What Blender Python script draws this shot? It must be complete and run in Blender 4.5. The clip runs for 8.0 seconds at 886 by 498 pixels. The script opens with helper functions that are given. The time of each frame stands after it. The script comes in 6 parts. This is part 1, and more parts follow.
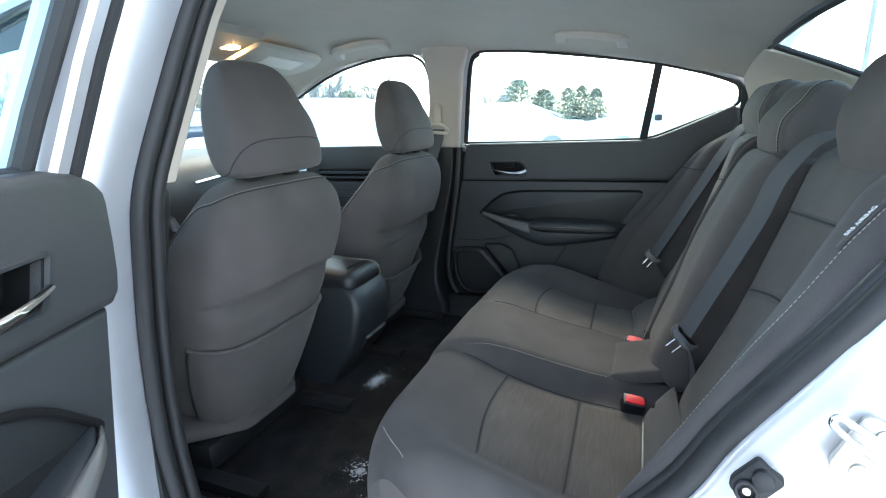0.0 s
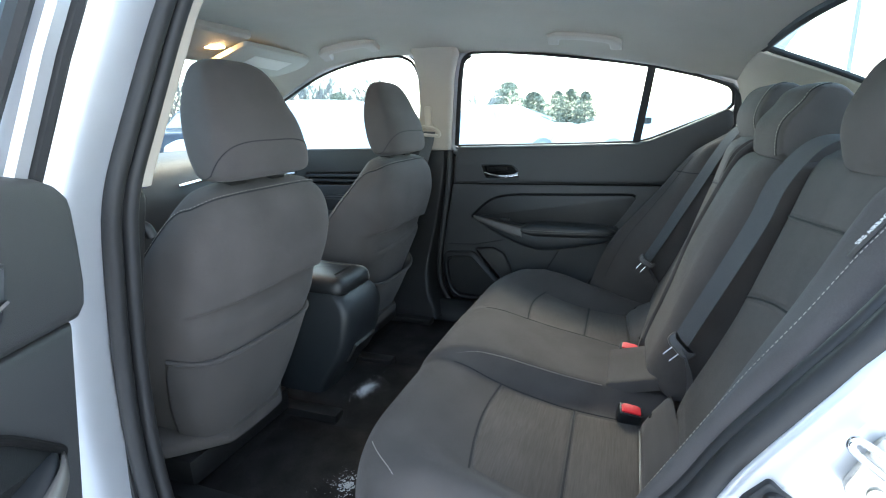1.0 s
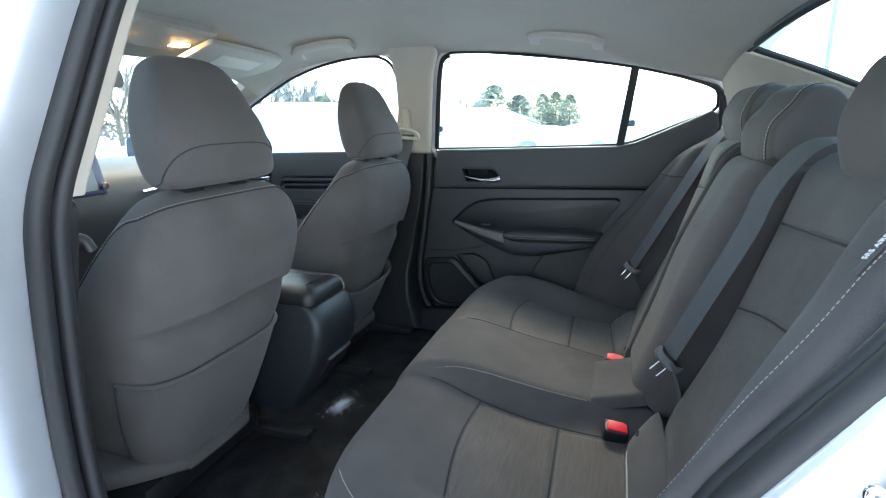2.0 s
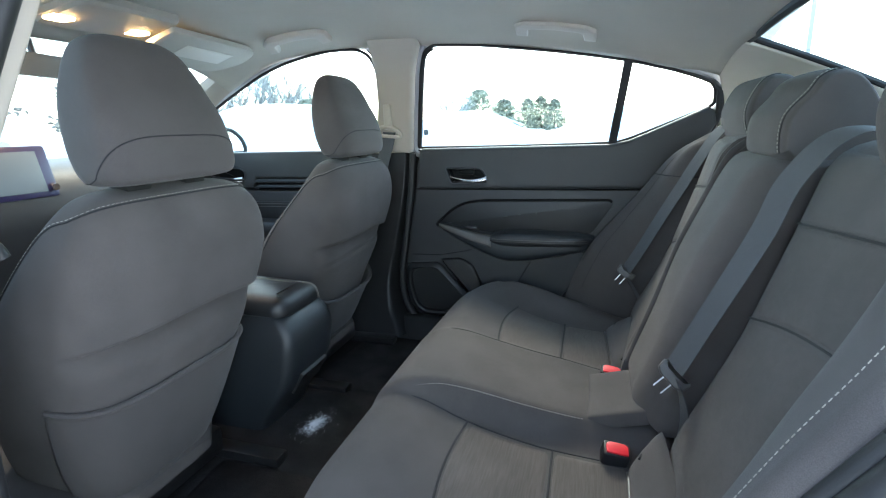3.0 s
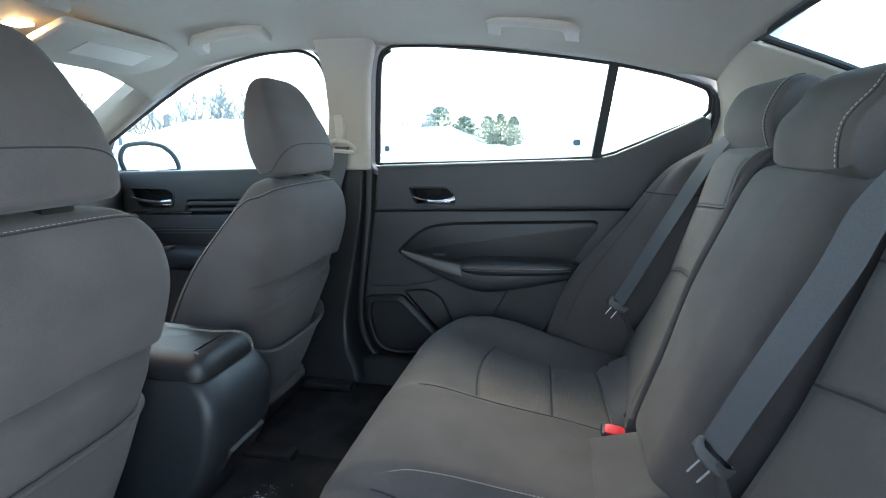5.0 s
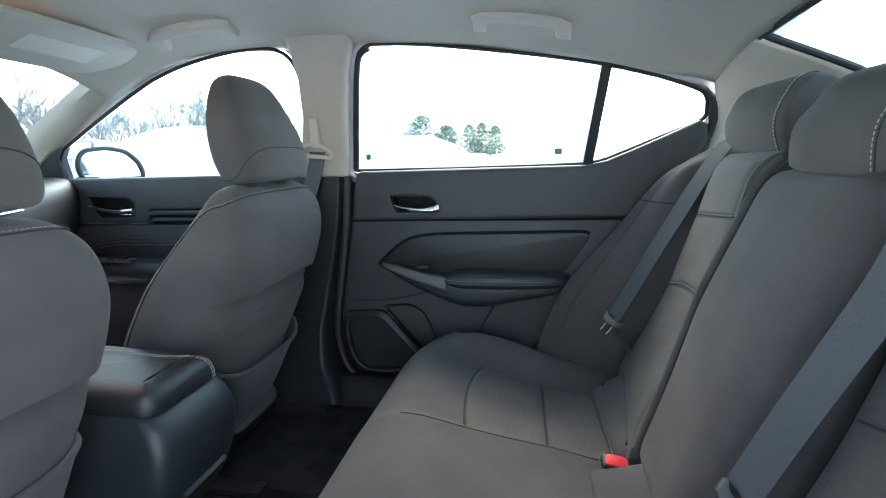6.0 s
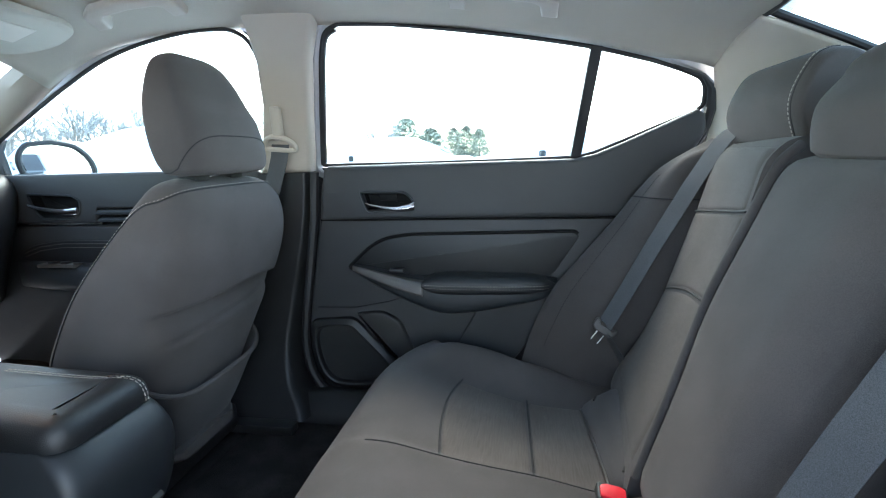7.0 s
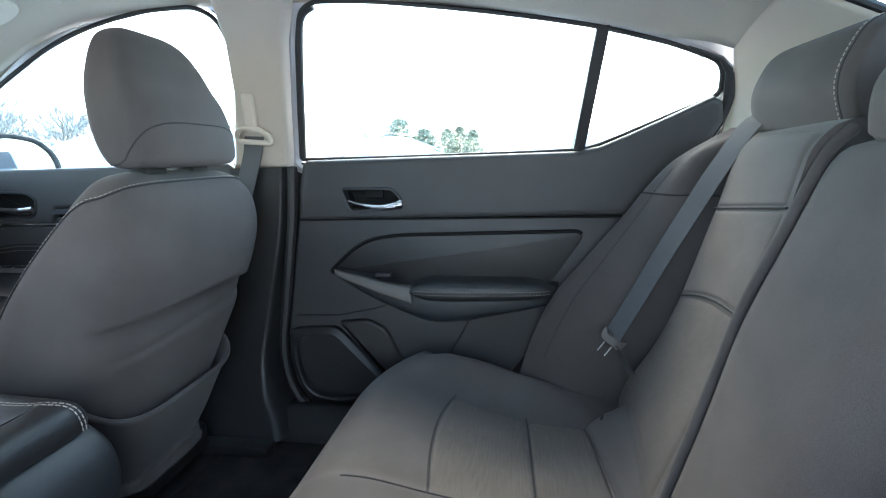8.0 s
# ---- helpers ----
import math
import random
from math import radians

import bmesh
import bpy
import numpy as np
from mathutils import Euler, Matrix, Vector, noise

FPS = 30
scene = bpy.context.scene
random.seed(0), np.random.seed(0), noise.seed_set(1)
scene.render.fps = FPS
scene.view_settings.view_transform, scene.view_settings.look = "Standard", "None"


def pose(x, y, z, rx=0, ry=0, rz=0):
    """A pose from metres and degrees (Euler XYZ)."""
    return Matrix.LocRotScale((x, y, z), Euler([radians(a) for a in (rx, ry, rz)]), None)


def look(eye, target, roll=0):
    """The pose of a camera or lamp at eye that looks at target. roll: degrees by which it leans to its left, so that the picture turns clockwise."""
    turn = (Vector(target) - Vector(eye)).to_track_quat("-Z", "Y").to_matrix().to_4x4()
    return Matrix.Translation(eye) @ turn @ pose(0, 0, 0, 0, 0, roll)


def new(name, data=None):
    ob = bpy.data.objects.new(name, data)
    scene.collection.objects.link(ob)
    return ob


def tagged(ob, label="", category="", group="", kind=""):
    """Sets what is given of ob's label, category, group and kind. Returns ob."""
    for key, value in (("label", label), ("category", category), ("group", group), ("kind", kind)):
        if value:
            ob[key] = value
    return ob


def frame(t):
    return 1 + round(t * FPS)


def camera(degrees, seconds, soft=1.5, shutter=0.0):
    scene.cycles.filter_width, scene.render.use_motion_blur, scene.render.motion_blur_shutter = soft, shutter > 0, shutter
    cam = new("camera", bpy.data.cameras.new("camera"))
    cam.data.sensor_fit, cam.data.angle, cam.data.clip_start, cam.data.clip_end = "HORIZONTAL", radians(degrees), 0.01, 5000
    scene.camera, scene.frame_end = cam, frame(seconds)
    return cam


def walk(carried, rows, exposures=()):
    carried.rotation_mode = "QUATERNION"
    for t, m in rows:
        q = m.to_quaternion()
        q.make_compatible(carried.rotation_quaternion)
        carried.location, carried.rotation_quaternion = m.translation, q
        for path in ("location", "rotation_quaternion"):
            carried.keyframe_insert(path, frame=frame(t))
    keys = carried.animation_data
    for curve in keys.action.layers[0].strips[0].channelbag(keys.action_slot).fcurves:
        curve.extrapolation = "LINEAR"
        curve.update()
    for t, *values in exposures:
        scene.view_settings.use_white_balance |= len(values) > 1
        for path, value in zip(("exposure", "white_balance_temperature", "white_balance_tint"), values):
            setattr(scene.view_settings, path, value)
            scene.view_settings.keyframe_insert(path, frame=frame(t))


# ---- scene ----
cam = camera(83.8, 8.0, soft=1.1)
PATH = [
    (0, (-1.284, -0.407, 1.098), (0.512, 0.315, 0.593), -2.1),
    (0.5, (-1.273, -0.4, 1.096), (0.53, 0.306, 0.595), -2.0),
    (1, (-1.25, -0.393, 1.097), (0.561, 0.294, 0.6), -1.9),
    (1.5, (-1.218, -0.395, 1.096), (0.602, 0.272, 0.603), -2.0),
    (2, (-1.177, -0.394, 1.095), (0.655, 0.243, 0.606), -1.9),
    (3.5, (-1.016, -0.349, 1.061), (0.849, 0.21, 0.601), -1.8),
    (4, (-0.952, -0.328, 1.06), (0.927, 0.196, 0.619), -1.8),
    (4.5, (-0.896, -0.316, 1.061), (0.996, 0.168, 0.631), -1.9),
    (6, (-0.752, -0.275, 1.05), (1.174, 0.1, 0.665), -1.8),
    (6.5, (-0.694, -0.28, 1.035), (1.24, 0.064, 0.66), -1.7),
    (7, (-0.628, -0.276, 1.022), (1.311, 0.04, 0.647), -1.7),
    (7.5, (-0.57, -0.269, 1.009), (1.372, 0.03, 0.634), -1.7),
    (8, (-0.511, -0.265, 1.003), (1.432, 0.026, 0.63), -1.7),
]
walk(cam, [(t, look(eye, target, roll)) for t, eye, target, roll in PATH],
     [(0.0, 3.48, 7000, 5), (2.0, 3.58, 6950, 5), (4.0, 3.69, 6850, 6), (6.0, 3.68, 6850, 7), (8.0, 3.98, 6850, 8)])

# ---------------------------------------------------------------- light
SUN_EL, SUN_AZ = 44.0, 80.0
world = bpy.data.worlds.new("world")
scene.world = world
world.use_nodes = True
wn = world.node_tree
sky = wn.nodes.new("ShaderNodeTexSky")
sky.sky_type = "NISHITA"
sky.sun_disc = False
sky.sun_elevation, sky.sun_rotation = radians(SUN_EL), radians(SUN_AZ)
sky.air_density, sky.dust_density, sky.ozone_density = 1.0, 1.5, 1.0
wn.nodes["Background"].inputs["Strength"].default_value = 0.15
haze = wn.nodes.new("ShaderNodeHueSaturation")
haze.inputs["Saturation"].default_value = 0.80
wn.links.new(sky.outputs["Color"], haze.inputs["Color"])
wn.links.new(haze.outputs["Color"], wn.nodes["Background"].inputs["Color"])
sun_data = bpy.data.lights.new("sun", "SUN")
sun_data.energy, sun_data.angle, sun_data.color = 0.3, radians(35), (1.0, 0.86, 0.70)
sun = new("sun", sun_data)
_a, _e = radians(SUN_AZ), radians(SUN_EL)
sun.matrix_world = look((0, 0, 30), (-math.sin(_a) * math.cos(_e), -math.cos(_a) * math.cos(_e), 30 - math.sin(_e)))


# ---------------------------------------------------------------- materials
def material(name, colour, rough=0.6, metal=0.0, grain=0.0, scale=200.0, bump=0.0, stain=0.0, stain_scale=6.0, coat=0.0, sheen=0.0, rib=None, spec=0.5):
    m = bpy.data.materials.new(name)
    m.use_nodes = True
    nt = m.node_tree
    b = nt.nodes["Principled BSDF"]
    b.inputs["Roughness"].default_value = rough
    b.inputs["Metallic"].default_value = metal
    b.inputs["Coat Weight"].default_value = coat
    b.inputs["Sheen Weight"].default_value = sheen
    b.inputs["Specular IOR Level"].default_value = spec
    geo = nt.nodes.new("ShaderNodeNewGeometry")

    def tex(sc, det):
        n = nt.nodes.new("ShaderNodeTexNoise")
        n.inputs["Scale"].default_value, n.inputs["Detail"].default_value = sc, det
        nt.links.new(geo.outputs["Position"], n.inputs["Vector"])
        return n.outputs["Fac"]

    def ramp(fac, lo, hi):
        r = nt.nodes.new("ShaderNodeMapRange")
        r.inputs["From Min"].default_value, r.inputs["From Max"].default_value = 0.3, 0.7
        r.inputs["To Min"].default_value, r.inputs["To Max"].default_value = lo, hi
        nt.links.new(fac, r.inputs["Value"])
        return r.outputs["Result"]

    def times(a, c):
        n = nt.nodes.new("ShaderNodeMath")
        n.operation = "MULTIPLY"
        nt.links.new(a, n.inputs[0])
        nt.links.new(c, n.inputs[1])
        return n.outputs[0]

    fine = tex(scale, 4)
    broad = tex(stain_scale, 5)
    value = times(ramp(fine, 1 - grain, 1 + grain), ramp(broad, 1 - stain, 1 + stain))
    if rib:
        across, along, depth = rib
        mp = nt.nodes.new("ShaderNodeVectorMath")
        mp.operation = "MULTIPLY"
        mp.inputs[1].default_value = (along, across, along)
        nt.links.new(geo.outputs["Position"], mp.inputs[0])
        n = nt.nodes.new("ShaderNodeTexNoise")
        n.inputs["Scale"].default_value, n.inputs["Detail"].default_value = 1.0, 3
        nt.links.new(mp.outputs[0], n.inputs["Vector"])
        r = nt.nodes.new("ShaderNodeMapRange")
        r.inputs["From Min"].default_value, r.inputs["From Max"].default_value = 0.3, 0.7
        r.inputs["To Min"].default_value, r.inputs["To Max"].default_value = 1 - depth, 1 + depth
        nt.links.new(n.outputs["Fac"], r.inputs["Value"])
        value = times(value, r.outputs["Result"])
    col = nt.nodes.new("ShaderNodeVectorMath")
    col.operation = "SCALE"
    col.inputs[0].default_value = colour
    nt.links.new(value, col.inputs["Scale"])
    nt.links.new(col.outputs[0], b.inputs["Base Color"])
    if bump:
        bp = nt.nodes.new("ShaderNodeBump")
        bp.inputs["Strength"].default_value, bp.inputs["Distance"].default_value = bump, 0.002
        nt.links.new(fine, bp.inputs["Height"])
        nt.links.new(bp.outputs["Normal"], b.inputs["Normal"])
    return m


def glass_material(name, tint, gloss=0.06):
    m = bpy.data.materials.new(name)
    m.use_nodes = True
    nt = m.node_tree
    nt.nodes.remove(nt.nodes["Principled BSDF"])
    t = nt.nodes.new("ShaderNodeBsdfTransparent")
    t.inputs["Color"].default_value = (*tint, 1)
    g = nt.nodes.new("ShaderNodeBsdfGlossy")
    g.inputs["Roughness"].default_value = 0.02
    lw = nt.nodes.new("ShaderNodeLayerWeight")
    lw.inputs["Blend"].default_value = 0.5
    pw = nt.nodes.new("ShaderNodeMath")
    pw.operation = "POWER"
    pw.inputs[1].default_value = 4.0
    nt.links.new(lw.outputs["Facing"], pw.inputs[0])
    f = nt.nodes.new("ShaderNodeMath")
    f.operation = "MULTIPLY_ADD"
    f.inputs[1].default_value, f.inputs[2].default_value = 0.6, gloss * 0.6
    nt.links.new(pw.outputs[0], f.inputs[0])
    mix = nt.nodes.new("ShaderNodeMixShader")
    nt.links.new(f.outputs[0], mix.inputs[0])
    nt.links.new(t.outputs[0], mix.inputs[1])
    nt.links.new(g.outputs[0], mix.inputs[2])
    nt.links.new(mix.outputs[0], nt.nodes["Material Output"].inputs["Surface"])
    return m


def glow_material(name, colour, strength):
    m = bpy.data.materials.new(name)
    m.use_nodes = True
    b = m.node_tree.nodes["Principled BSDF"]
    b.inputs["Base Color"].default_value = (*colour, 1)
    b.inputs["Emission Color"].default_value = (*colour, 1)
    b.inputs["Emission Strength"].default_value = strength
    return m


FABRIC = material("fabric", (0.069, 0.0615, 0.0585), 0.95, grain=0.24, scale=1100, bump=0.28, stain=0.14, stain_scale=9, sheen=0.06, spec=0.2)
FABRIC_RIB = material("ribbed_fabric", (0.088, 0.0755, 0.067), 0.95, grain=0.14, scale=1500, bump=0.2, stain=0.12, stain_scale=9, sheen=0.06, rib=(380, 22, 0.13), spec=0.2)
FABRIC_PANEL = material("knitted_fabric", (0.071, 0.0625, 0.058), 0.95, grain=0.22, scale=1100, bump=0.25, stain=0.12, stain_scale=9, sheen=0.05, rib=(300, 60, 0.06), spec=0.2)
FABRIC_SMOOTH = material("bolster_fabric", (0.062, 0.056, 0.0545), 0.9, grain=0.20, scale=950, bump=0.20, stain=0.12, stain_scale=7, sheen=0.08, spec=0.2)
BELT_CLOTH = material("webbing", (0.066, 0.070, 0.074), 0.7, grain=0.38, scale=1000, bump=0.3, stain=0.06, spec=0.3)
PLASTIC = material("dark_plastic", (0.013, 0.016, 0.019), 0.48, grain=0.10, scale=1500, bump=0.15, stain=0.10)
PLASTIC_LOW = material("scuffed_plastic", (0.012, 0.012, 0.0125), 0.45, grain=0.2, scale=900, bump=0.15, stain=0.35, stain_scale=9, spec=0.35)
VINYL = material("vinyl", (0.009, 0.0098, 0.011), 0.47, grain=0.10, scale=700, bump=0.3, stain=0.08)
SOFT = material("soft_trim", (0.028, 0.0290, 0.0310), 0.50, grain=0.15, scale=900, bump=0.3, stain=0.15, stain_scale=4, spec=0.45)
GREY_PLASTIC = material("grey_plastic", (0.060, 0.056, 0.053), 0.45, grain=0.08, scale=1200, bump=0.1, stain=0.08)
FASCIA = material("satin_grey_plastic", (0.095, 0.088, 0.082), 0.42, grain=0.06, scale=1200, stain=0.08)
RUBBER = material("rubber", (0.007, 0.007, 0.008), 0.6, grain=0.15, scale=600, bump=0.1, stain=0.2)
LINER = material("headliner_cloth", (0.43, 0.395, 0.337), 0.95, grain=0.07, scale=1100, bump=0.2, stain=0.04, spec=0.2)
BEIGE = material("beige_plastic", (0.36, 0.318, 0.268), 0.6, grain=0.04, scale=1500, bump=0.1, stain=0.04)
HANDLE_PLASTIC = material("handle_plastic", (0.44, 0.395, 0.335), 0.55, grain=0.04, scale=1500, bump=0.1, stain=0.04)
BEIGE_LIGHT = material("pale_plastic", (0.56, 0.505, 0.43), 0.5, grain=0.03, scale=1500, bump=0.05, stain=0.04)
SILVER = material("silver_paint", (0.50, 0.51, 0.53), 0.32, metal=0.55, grain=0.05, scale=2500, stain=0.05, stain_scale=12, coat=0.6)
CHROME = material("chrome", (0.75, 0.75, 0.76), 0.18, metal=1.0, grain=0.03, stain=0.05)
STEEL = material("zinc_steel", (0.42, 0.40, 0.36), 0.35, metal=0.9, grain=0.10, scale=400, stain=0.15, stain_scale=60)
CARPET = material("carpet", (0.020, 0.0185, 0.018), 1.0, grain=0.6, scale=500, bump=0.9, stain=0.4, stain_scale=10, spec=0.1)
MAT_CLOTH = material("floor_mat_cloth", (0.023, 0.021, 0.0205), 1.0, grain=0.5, scale=350, bump=0.9, stain=0.4, stain_scale=14, spec=0.1)
RED = material("red_plastic", (0.72, 0.02, 0.035), 0.4, grain=0.05, stain=0.08)
THREAD = material("pale_thread", (0.30, 0.275, 0.24), 0.8, grain=0.1)
SEAM = material("dark_seam_thread", (0.018, 0.018, 0.019), 0.95, grain=0.2)
SLUSH = material("trodden_snow", (0.46, 0.47, 0.49), 0.8, grain=0.1, scale=300, stain=0.2, stain_scale=40)
SNOW = material("snow", (0.82, 0.84, 0.87), 0.8, grain=0.08, scale=40, bump=0.3, stain=0.10, stain_scale=0.6)
LABEL_WHITE = material("white_print", (0.75, 0.75, 0.74), 0.6, grain=0.05)
GLASS = glass_material("tinted_glass", (0.52, 0.71, 0.78))
# windscreen tint is darkened to dim the light falling on the seats
GLASS_DIMMED = glass_material("windscreen_glass", (0.44, 0.54, 0.56))
# near black: the shade of handle hollows and strip groove is in this colour
BLACK_CUP = material("recess_black", (0.0035, 0.0035, 0.0038), 0.7, grain=0.1, scale=900, stain=0.1, spec=0.2)
GRILLE = material("speaker_mesh", (0.008, 0.008, 0.008), 0.7, grain=0.6, scale=700, bump=0.9)


# ---------------------------------------------------------------- mesh helpers
def thing(name, base, label, category, group="", kind=""):
    ob = new(name)
    ob.location = base
    ob.empty_display_size = 0.05
    return tagged(ob, label, category, group, kind)


def origin_of(parent):
    """The world place of a part's own zero: its top-level thing's base."""
    while parent.parent:
        parent = parent.parent
    return Vector(parent["base"]) if "base" in parent else parent.location.copy()


class Shape:
    """Vertices and faces gathered for one mesh."""

    def __init__(self):
        self.v, self.f = [], []

    def add(self, v, f):
        n = len(self.v)
        self.v += [tuple(p) for p in v]
        self.f += [tuple(i + n for i in q) for q in f]
        return self

    def grid(self, fn, nu, nv, wrap=False):
        v = [fn(i / nu, j / nv) for i in range(nu + (0 if wrap else 1)) for j in range(nv + 1)]
        w, f = nv + 1, []
        n = nu if not wrap else nu
        for i in range(n):
            k = (i + 1) % nu if wrap else i + 1
            for j in range(nv):
                f.append((i * w + j, k * w + j, k * w + j + 1, i * w + j + 1))
        return self.add(v, f)

    def loft(self, rings, caps=True):
        n = len(rings[0])
        v = [p for r in rings for p in r]
        f = [(a * n + i, a * n + (i + 1) % n, (a + 1) * n + (i + 1) % n, (a + 1) * n + i) for a in range(len(rings) - 1) for i in range(n)]
        if caps:
            f.append(tuple(reversed(range(n))))
            f.append(tuple((len(rings) - 1) * n + i for i in range(n)))
        return self.add(v, f)

    def tube(self, pts, rad, n=8, closed=False, flat=1.0):
        pts = [Vector(p) for p in pts]
        rings, up = [], None
        m = len(pts)
        for i, p in enumerate(pts):
            a = pts[(i - 1) % m] if closed or i > 0 else p
            b = pts[(i + 1) % m] if closed or i < m - 1 else p
            d = (b - a).normalized()
            if up is None:
                up = d.orthogonal().normalized()
            up = (up - d * up.dot(d)).normalized()
            side = d.cross(up)
            r = rad(i / (m - 1)) if callable(rad) else rad
            rings.append([p + up * (r * math.cos(2 * math.pi * k / n)) + side * (r * flat * math.sin(2 * math.pi * k / n)) for k in range(n)])
        if closed:
            rings.append(rings[0])
        return self.loft(rings, caps=not closed)

    def box(self, c, s, bevel=0.0, turn=None, seg=2):
        bm = bmesh.new()
        bmesh.ops.create_cube(bm, size=1.0)
        for p in bm.verts:
            p.co = Vector((p.co.x * s[0], p.co.y * s[1], p.co.z * s[2]))
        if bevel:
            bmesh.ops.bevel(bm, geom=bm.edges[:], offset=bevel, segments=seg, profile=0.6, affect="EDGES")
        m = Matrix.Translation(c) @ (turn if turn else Matrix.Identity(4))
        bm.verts.index_update()
        v = [m @ p.co for p in bm.verts]
        f = [[q.index for q in face.verts] for face in bm.faces]
        bm.free()
        return self.add(v, f)

    def slab(self, poly, at, d0, d1, bevel=0.0, seg=2):
        """A flat polygon of (a, b) pairs made solid between the depths d0 and d1; at(a, b, d) gives the place. The side at d1 is rounded."""
        n = len(poly)
        rings = [[at(a, b, d0) for a, b in poly]]
        if bevel:
            s = 1 if d1 > d0 else -1
            for k in range(seg + 1):
                ang = math.pi / 2 * k / seg
                rings.append([at(a, b, d1 - s * bevel * (1 - math.sin(ang))) for a, b in inset(poly, bevel * (1 - math.cos(ang)))])
        else:
            rings.append([at(a, b, d1) for a, b in poly])
        return self.loft(rings)

    def recessed(self, poly, at, d0, d1, bevel, hole, floor, seg=3):
        """A slab whose front has a hollow of the outline hole, down to the depth floor."""
        s = 1 if d1 > d0 else -1
        rings = [[at(a, b, d0) for a, b in poly]]
        flat = poly
        for k in range(seg + 1):
            ang = math.pi / 2 * k / seg
            flat = inset(poly, bevel * (1 - math.cos(ang)))
            rings.append([at(a, b, d1 - s * bevel * (1 - math.sin(ang))) for a, b in flat])
        self.loft(rings, caps=False)
        bm = bmesh.new()
        for loop in (flat, hole):
            vs = [bm.verts.new((a, b, 0)) for a, b in loop]
            for i in range(len(vs)):
                bm.edges.new((vs[i], vs[(i + 1) % len(vs)]))
        bmesh.ops.triangle_fill(bm, use_beauty=True, use_dissolve=False, edges=bm.edges[:])
        bm.verts.index_update()
        self.add([at(v.co.x, v.co.y, d1) for v in bm.verts], [[v.index for v in f.verts] for f in bm.faces])
        bm.free()
        inner = inset(hole, 0.004)
        self.loft([[at(a, b, d1) for a, b in hole], [at(a, b, d1 - 0.004) for a, b in inset(hole, 0.002)], [at(a, b, floor) for a, b in inner]], caps=False)
        return self.add([at(a, b, floor) for a, b in inner], [tuple(range(len(inner)))])

    def dashes(self, pts, r, length=0.0055, gap=0.003):
        pts = [Vector(p) for p in pts]
        carry, pos = 0.0, 0.0
        cum = [0.0]
        for a, b in zip(pts, pts[1:]):
            cum.append(cum[-1] + (b - a).length)
        total = cum[-1]

        def where(s):
            for i in range(len(pts) - 1):
                if s <= cum[i + 1] or i == len(pts) - 2:
                    k = (s - cum[i]) / max(1e-9, cum[i + 1] - cum[i])
                    return pts[i].lerp(pts[i + 1], min(1, max(0, k)))

        s = 0.0
        while s + length < total:
            self.tube([where(s), where(s + length / 2), where(s + length)], r, 5)
            s += length + gap
        return self


def inset(poly, d):
    """The polygon moved inward by d (for polygons turning either way)."""
    if d == 0:
        return list(poly)
    n = len(poly)
    area = sum(poly[i][0] * poly[(i + 1) % n][1] - poly[(i + 1) % n][0] * poly[i][1] for i in range(n))
    s = 1 if area > 0 else -1
    out = []
    for i in range(n):
        p0, p1, p2 = (Vector((*poly[(i + k) % n], 0)) for k in (-1, 0, 1))
        e1, e2 = (p1 - p0).normalized(), (p2 - p1).normalized()
        n1, n2 = Vector((-e1.y, e1.x, 0)) * s, Vector((-e2.y, e2.x, 0)) * s
        bis = n1 + n2
        if bis.length < 1e-6:
            bis = n1
        bis.normalize()
        k = d / max(0.5, bis.dot(n1))
        q = p1 + bis * k
        out.append((q.x, q.y))
    return out


def rounded(poly, r, seg=4):
    """The polygon with its corners rounded; r is one radius or one for each corner."""
    n = len(poly)
    rs = r if isinstance(r, (list, tuple)) else [r] * n
    out = []
    for i in range(n):
        p0, p1, p2 = (Vector((*poly[(i + k) % n], 0)) for k in (-1, 0, 1))
        a, b = (p0 - p1), (p2 - p1)
        c = min(rs[i], a.length * 0.48, b.length * 0.48)
        if c < 1e-5:
            out.append((p1.x, p1.y))
            continue
        q0, q2 = p1 + a.normalized() * c, p1 + b.normalized() * c
        for k in range(seg + 1):
            t = k / seg
            q = q0 * (1 - t) ** 2 + p1 * (2 * t * (1 - t)) + q2 * t ** 2
            out.append((q.x, q.y))
    return out


def smooth_line(pts, n=8):
    """A smooth curve through the points."""
    p = [Vector(q) for q in pts]
    p = [p[0] * 2 - p[1]] + p + [p[-1] * 2 - p[-2]]
    out = []
    for i in range(1, len(p) - 2):
        for k in range(n):
            t = k / n
            out.append(0.5 * (2 * p[i] + (p[i + 1] - p[i - 1]) * t + (2 * p[i - 1] - 5 * p[i] + 4 * p[i + 1] - p[i + 2]) * t * t + (3 * p[i] - p[i - 1] - 3 * p[i + 1] + p[i + 2]) * t ** 3))
    out.append(p[-2])
    return out


def smooth_2(pts, n=6):
    return [(p.x, p.y) for p in smooth_line([(a, b, 0) for a, b in pts], n)]


